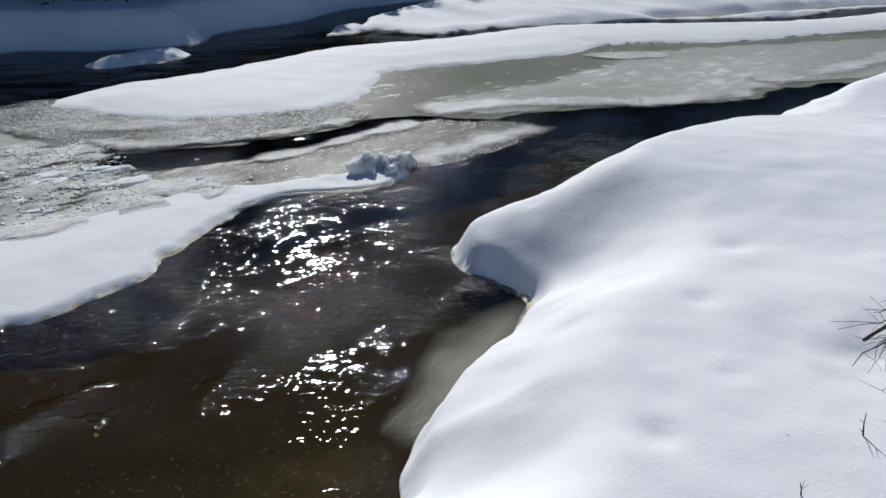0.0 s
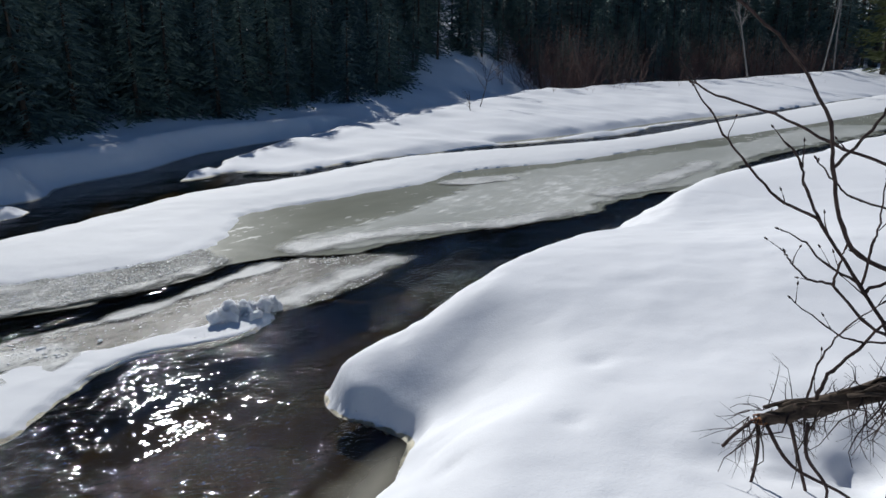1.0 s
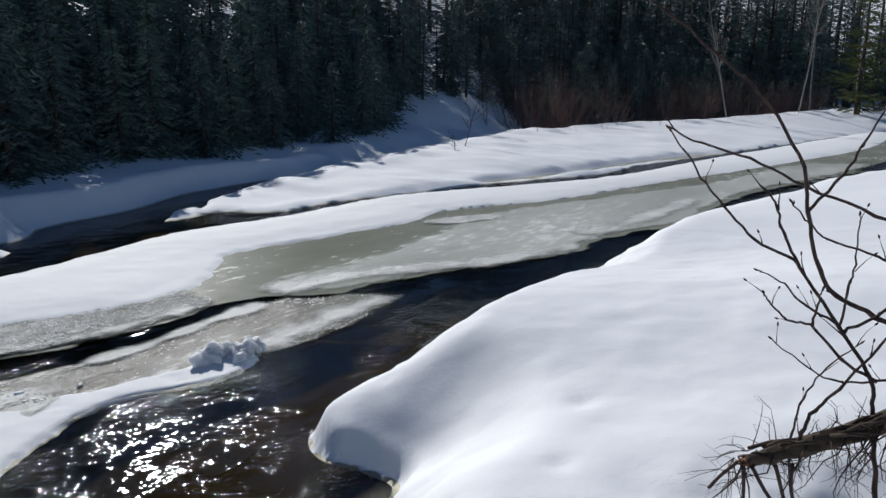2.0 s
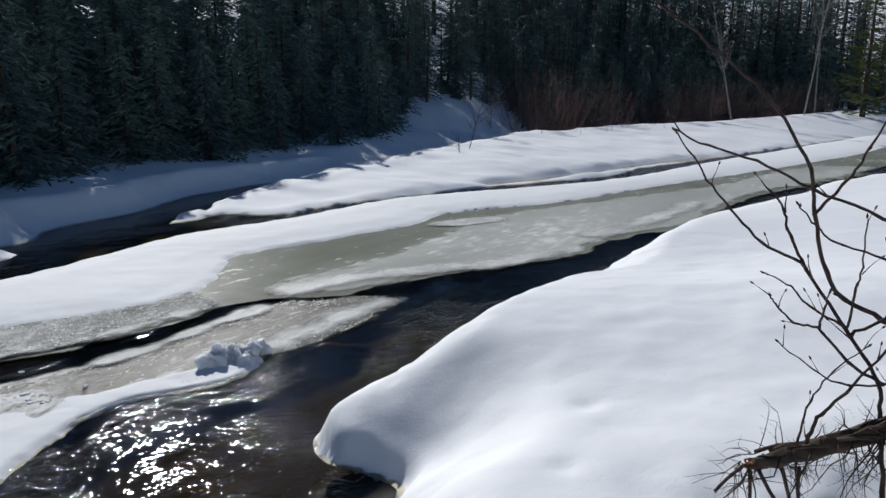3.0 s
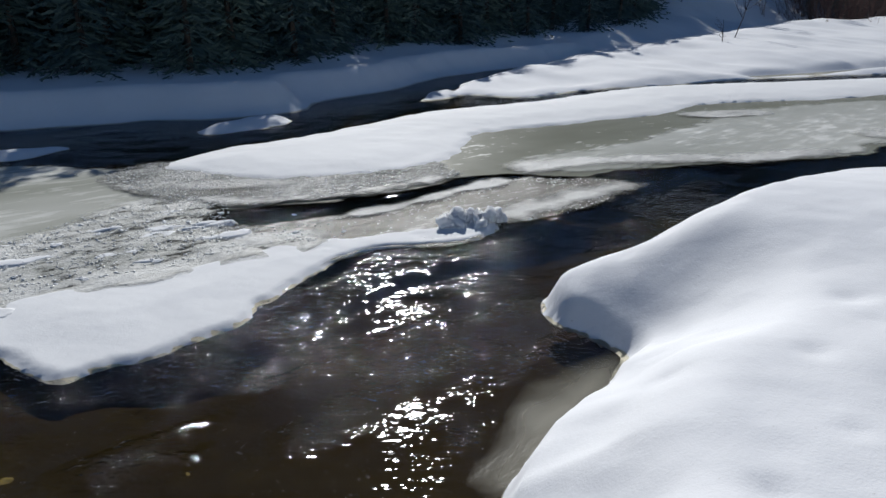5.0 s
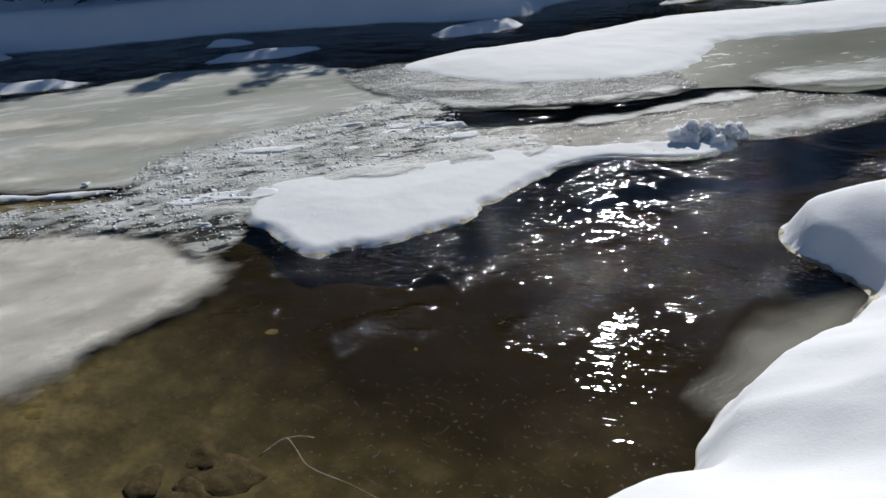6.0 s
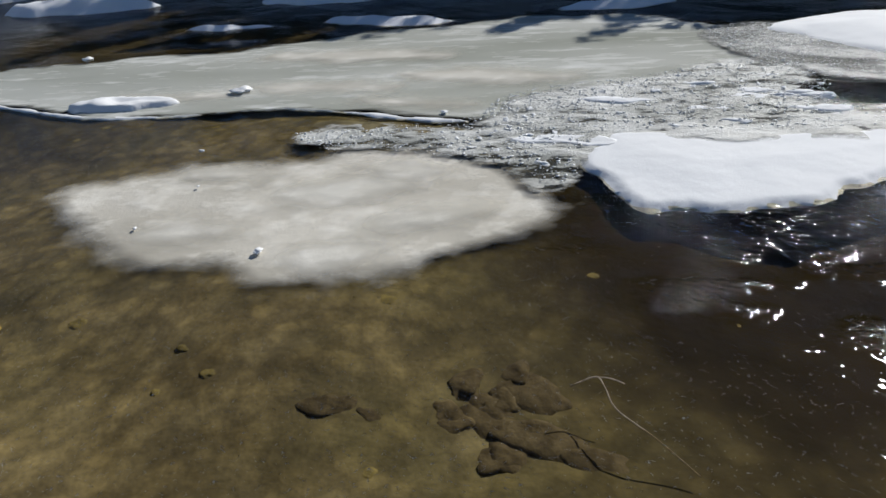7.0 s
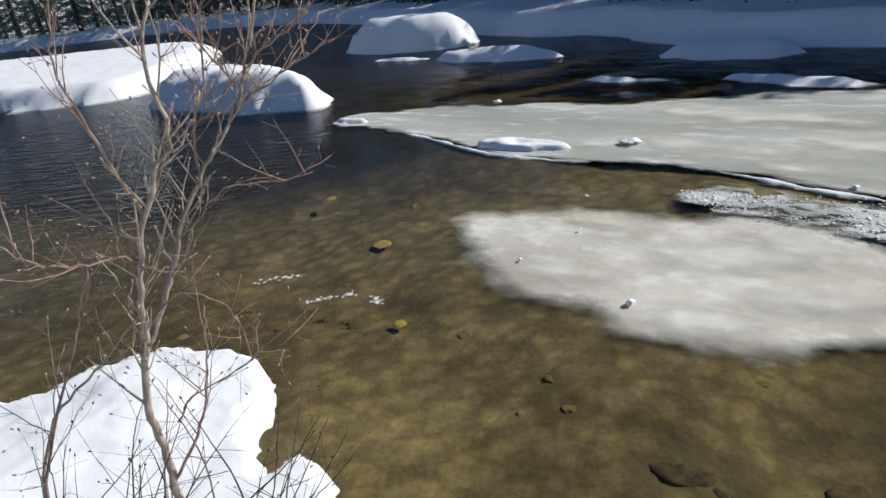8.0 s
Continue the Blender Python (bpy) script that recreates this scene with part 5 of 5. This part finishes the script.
for points in (((0.17, 0.97, 0.0), (0.185, 0.80, 0.02), (0.17, 0.60, 0.05)), ((0.20, 0.96, -0.02), (0.30, 0.82, -0.03), (0.50, 0.72, 0.0), (0.62, 0.58, 0.02)),
               ((0.33, 1.0, -0.03), (0.34, 0.88, -0.05), (0.42, 0.76, -0.05), (0.40, 0.58, 0.0)), ((0.28, 0.97, 0.0), (0.33, 0.80, 0.03), (0.40, 0.58, 0.05))):
    t = Tubes()
    line = bent([on(*p) for p in points], 5)
    t.tube(line, [0.0075 - 0.0002 * k for k in range(len(line))], 6)
    child("branch", t.mesh("branch", TWIG_BARK), log)
for k in range(30):
    u = rng.uniform(0.12, 0.8)
    t = Tubes()
    way = Vector(on(rng.uniform(-1.0, 0.6), rng.uniform(-0.1, 0.9), rng.uniform(-0.7, 0.3))) - Vector(on(0, 0, 0))
    t.limb(on(u, 1.0 + 0.49 * (u - 0.15)), way, rng.uniform(0.05, 0.2), 0.0022, 1, rng, 1.5, 0.0, 2, sides=4)
    child("dead_twig", t.mesh("dead_twig", TWIG_BARK), log)
t = Tubes()
t.tube(bent([on(1.72, 0.4, 0.3), on(1.70, 0.9, 0.3), on(1.70, 1.3, 0.3), on(1.72, 1.68, 0.32)]), [0.16 - 0.006 * k for k in range(13)], 12)
child("stump", t.mesh("stump", LOG_BARK), log)
stick = thing("broken_stick", "short grey broken stick propped under the log", "stick")
t = Tubes()
t.tube(bent([on(0.06, 0.85, -0.04), on(0.10, 0.91, -0.035), on(0.15, 0.97, -0.03)]), [0.006 + 0.0004 * (k % 3) for k in range(9)], 7)
child("shaft", t.mesh("shaft", TWIG_BARK), stick)

alder = thing("alder_bush", "bare dark alder branches with buds on the bank", "shrub")
STEMS = (
    (0.009, [(0.63, 0.62, 0), (0.60, 0.95, 0), (0.56, 1.20, 0), (0.54, 1.34, 0), (0.43, 1.51, 0.02), (0.29, 1.71, 0.03), (0.23, 1.82, 0.03), (0.20, 1.92, 0.02), (0.15, 1.98, 0)]),
    (0.006, [(0.29, 1.71, 0.03), (0.26, 1.74, 0.02), (0.14, 1.80, 0), (0.03, 1.91, 0), (-0.05, 2.01, -0.02), (-0.11, 2.10, -0.03), (-0.17, 2.18, -0.04)]),
    (0.0105, [(0.86, 0.55, 0.1), (0.75, 1.0, 0.1), (0.68, 1.45, 0.06), (0.54, 1.55, 0.05), (0.41, 1.62, 0.03), (0.35, 1.71, 0), (0.29, 1.91, -0.03), (0.26, 2.06, -0.06), (0.14, 2.26, -0.10), (-0.03, 2.42, -0.16), (-0.23, 2.58, -0.22)]),
    (0.008, [(0.90, 0.55, 0.1), (0.92, 1.3, 0.1), (0.84, 1.68, 0.1), (0.70, 1.80, 0.1), (0.50, 1.90, 0.04), (0.28, 1.99, 0), (0.10, 2.08, -0.03), (-0.06, 2.13, -0.05), (-0.16, 2.18, -0.06)]),
    (0.006, [(0.92, 1.3, 0.1), (0.80, 1.58, 0.1), (0.66, 1.68, 0.1), (0.52, 1.76, 0.05), (0.37, 1.81, 0.03), (0.29, 1.88, 0), (0.24, 1.94, -0.02)]),
    (0.005, [(0.43, 1.51, 0.02), (0.44, 1.64, 0), (0.45, 1.74, -0.02), (0.44, 1.91, -0.04)]),
    (0.006, [(0.56, 1.34, 0), (0.44, 1.41, -0.02), (0.34, 1.52, -0.03), (0.26, 1.54, -0.05), (0.20, 1.60, -0.06), (0.18, 1.63, -0.07)]),
    (0.005, [(0.43, 1.52, 0.02), (0.32, 1.57, 0.03), (0.25, 1.64, 0.04), (0.16, 1.68, 0.05)]),
    (0.005, [(0.60, 1.35, 0), (0.56, 1.34, 0), (0.43, 1.33, -0.02), (0.34, 1.37, -0.03), (0.22, 1.46, -0.04)]),
    (0.008, [(0.34, 1.02, 0), (0.35, 1.12, -0.02), (0.38, 1.21, -0.02), (0.45, 1.30, -0.02), (0.55, 1.46, 0), (0.66, 1.6, 0.02)]),
    (0.005, [(0.31, 1.02, -0.02), (0.32, 1.11, -0.03), (0.34, 1.26, -0.04), (0.40, 1.38, -0.04), (0.49, 1.48, -0.04)]),
    (0.006, [(0.29, 1.91, -0.03), (0.38, 2.04, -0.04), (0.43, 2.15, -0.05), (0.48, 2.27, -0.06)]),
    (0.005, [(0.34, 1.52, -0.03), (0.35, 1.60, -0.04), (0.36, 1.66, -0.05)]),
    (0.006, [(0.44, 1.5, 0.0), (0.56, 1.6, 0.0), (0.66, 1.78, 0.0), (0.7, 1.95, 0.0)]))
for radius, points in STEMS:
    t = Tubes()
    line = bent([on(*p) for p in points], 5)
    n = len(line)
    t.tube([p + Vector((rng.uniform(-1, 1), rng.uniform(-1, 1), rng.uniform(-1, 1))) * 0.004 for p in line], [radius * (1 - 0.65 * k / n) * (1.18 if k % 5 == 0 else 1.0) for k in range(n)], 7)
    t.bud(line[-1], line[-1] - line[-2], 0.007)
    for k in range(4, n - 1, 5):
        way = (line[k] - line[k - 1]).normalized() + Vector((rng.uniform(-0.8, 0.8), rng.uniform(-0.8, 0.8), rng.uniform(0, 0.8)))
        if rng.random() < 0.55:
            t.bud(line[k], way, 0.006)
        else:
            tip = t.limb(line[k], way, rng.uniform(0.04, 0.11), radius * 0.4, 0, rng, 0.4, 0.2, 0, 1.0, 5)
    child("stem", t.mesh("stem", TWIG_BARK), alder)

for k in range(7):
    x, y = (0.72, 0.9, 1.0, 1.25, 1.5, 1.9, 0.55)[k], (1.55, 1.4, 1.7, 2.0, 1.9, 2.0, 1.25)[k]
    t = Tubes()
    t.limb((x, y, near_z(x, y) - 0.03), (rng.uniform(-0.4, 0.4), rng.uniform(-0.4, 0.4), 1), rng.uniform(0.06, 0.14), 0.004, 1, rng, 0.4, 0.1, 2, sides=4)
    tagged(new("dead_stalk", t.mesh("dead_stalk", TWIG_BARK)), "short dark dead stalk poking through the snow", "stalk", "dead stalks")

# ---- the willow shrub on the broken snow edge ----
on = faced(-118, (-2.0, -1.666))
rng = random.Random(8)
willow = thing("willow_shrub", "bare tan willow shrub with fine twigs in snow", "shrub")
TRUNKS = (
    ("trunk", 0.026, [(-0.30, 0.10, 0), (-0.29, 0.32, 0), (-0.28, 0.57, 0), (-0.285, 0.75, 0.02), (-0.23, 0.98, 0.03), (-0.19, 1.20, 0.02), (-0.14, 1.38, 0), (-0.07, 1.53, -0.02), (-0.02, 1.64, -0.02), (0.04, 1.72, -0.03), (0.03, 1.98, -0.03), (0.09, 2.15, -0.02)], 1.0),
    ("stem", 0.017, [(-0.23, 0.98, 0.03), (-0.13, 1.13, 0.04), (-0.06, 1.27, 0.05), (0.0, 1.38, 0.05), (0.09, 1.53, 0.06), (0.18, 1.63, 0.06), (0.29, 1.77, 0.07), (0.35, 1.91, 0.07), (0.41, 2.05, 0.08), (0.47, 2.2, 0.08)], 1.0),
    ("stem", 0.010, [(-0.28, 0.40, 0), (-0.15, 0.60, -0.04), (-0.08, 0.75, -0.06), (-0.03, 0.96, -0.07), (0.0, 1.12, -0.08)], 0.9),
    ("stem", 0.011, [(-0.76, 0.35, 0.1), (-0.72, 0.53, 0.1), (-0.60, 0.79, 0.08), (-0.46, 0.90, 0.06), (-0.29, 1.05, 0.04), (-0.10, 1.26, 0.02)], 0.9),
    ("stem", 0.010, [(-0.74, 0.4, 0.1), (-0.68, 0.60, 0.08), (-0.47, 1.02, 0.1), (-0.40, 1.18, 0.12), (-0.32, 1.33, 0.14)], 0.9),
    ("stem", 0.006, [(-0.20, 0.66, 0), (-0.12, 0.77, -0.05), (0.02, 0.82, -0.08), (0.14, 0.89, -0.1), (0.25, 0.87, -0.12)], 0.7),
    ("stem", 0.005, [(-0.16, 1.1, 0.03), (-0.06, 1.16, 0), (0.05, 1.11, -0.04), (0.10, 1.01, -0.06), (0.08, 0.91, -0.07)], 0.5),
    ("stem", 0.007, [(0.0, 1.36, 0.05), (0.04, 1.39, 0.03), (0.18, 1.51, 0), (0.34, 1.49, -0.03), (0.48, 1.51, -0.05)], 1.0),
    ("stem", 0.008, [(0.27, 1.74, 0.07), (0.30, 1.77, 0.06), (0.41, 1.83, 0.04), (0.55, 1.90, 0.02), (0.66, 1.94, 0)], 1.0),
    ("stem", 0.007, [(-0.16, 1.30, 0.01), (-0.22, 1.36, -0.02), (-0.34, 1.37, -0.05), (-0.46, 1.42, -0.08), (-0.52, 1.50, -0.1)], 1.0),
    ("stem", 0.008, [(0.33, 1.86, 0.07), (0.42, 1.95, 0.05), (0.52, 2.0, 0.03), (0.6, 2.08, 0.0)], 1.0),
    ("stem", 0.007, [(0.31, 1.80, 0.07), (0.27, 1.9, 0.03), (0.22, 1.97, 0.0), (0.2, 2.1, -0.02)], 1.0),
    ("stem", 0.007, [(-0.08, 1.5, 0), (-0.02, 1.6, 0.04), (0.1, 1.72, 0.08), (0.2, 1.76, 0.1), (0.3, 1.86, 0.1)], 1.0),
    ("stem", 0.010, [(-0.1, 1.46, 0), (-0.16, 1.65, 0.03), (-0.2, 1.82, 0.05), (-0.24, 2.0, 0.05), (-0.2, 2.15, 0.05)], 1.0),
    ("stem", 0.009, [(0.1, 1.54, 0.06), (0.12, 1.7, 0.1), (0.2, 1.85, 0.14), (0.24, 2.05, 0.16), (0.26, 2.2, 0.16)], 1.0))
for name, radius, points, lush in TRUNKS:
    t = Tubes()
    radius = radius * 0.7
    line = bent([on(*p) for p in points], 4)
    n = len(line)
    t.tube([p + Vector((rng.uniform(-1, 1), rng.uniform(-1, 1), rng.uniform(-1, 1))) * 0.008 for p in line], [radius * (1 - 0.72 * k / n) for k in range(n)], 8)
    for k in range(max(3, n // 6), n - 1):
        if line[k].z < 0.75 and name == "trunk":
            continue
        for again in range(1 if rng.random() < 0.85 * lush else 0):
            way = (line[k] - line[k - 1]).normalized() * 0.6 + Vector((rng.uniform(-1, 1), rng.uniform(-1, 1), rng.uniform(-0.2, 0.8)))
            t.limb(line[k], way, rng.uniform(0.10, 0.36), max(0.0027, radius * 0.40 * (1 - 0.4 * k / n)), 1, rng, 0.5, 0.25, 3, 0.6, 4, 0.9)
    child(name, t.mesh(name, WILLOW_TWIG if radius < 0.0072 else WILLOW_BARK), willow)
# Thin whips springing from the base.
for k in range(30):
    u = rng.uniform(-0.85, 0.15)
    p = on(u, 0.3, rng.uniform(-0.25, 0.15))
    base = (p[0], p[1], max(0.05, near_z(p[0], p[1]) - 0.03))
    way = Vector(on(rng.uniform(0.0, 0.9), 1.0, rng.uniform(-0.3, 0.3))) - Vector(on(0, 0, 0))
    t = Tubes()
    t.limb(base, way, rng.uniform(0.25, 0.7), 0.0045, 1, rng, 0.25, 0.0, 4, 0.3, 4)
    child("whip", t.mesh("whip", RED_BARK if k % 4 == 0 else TWIG_BARK), willow)
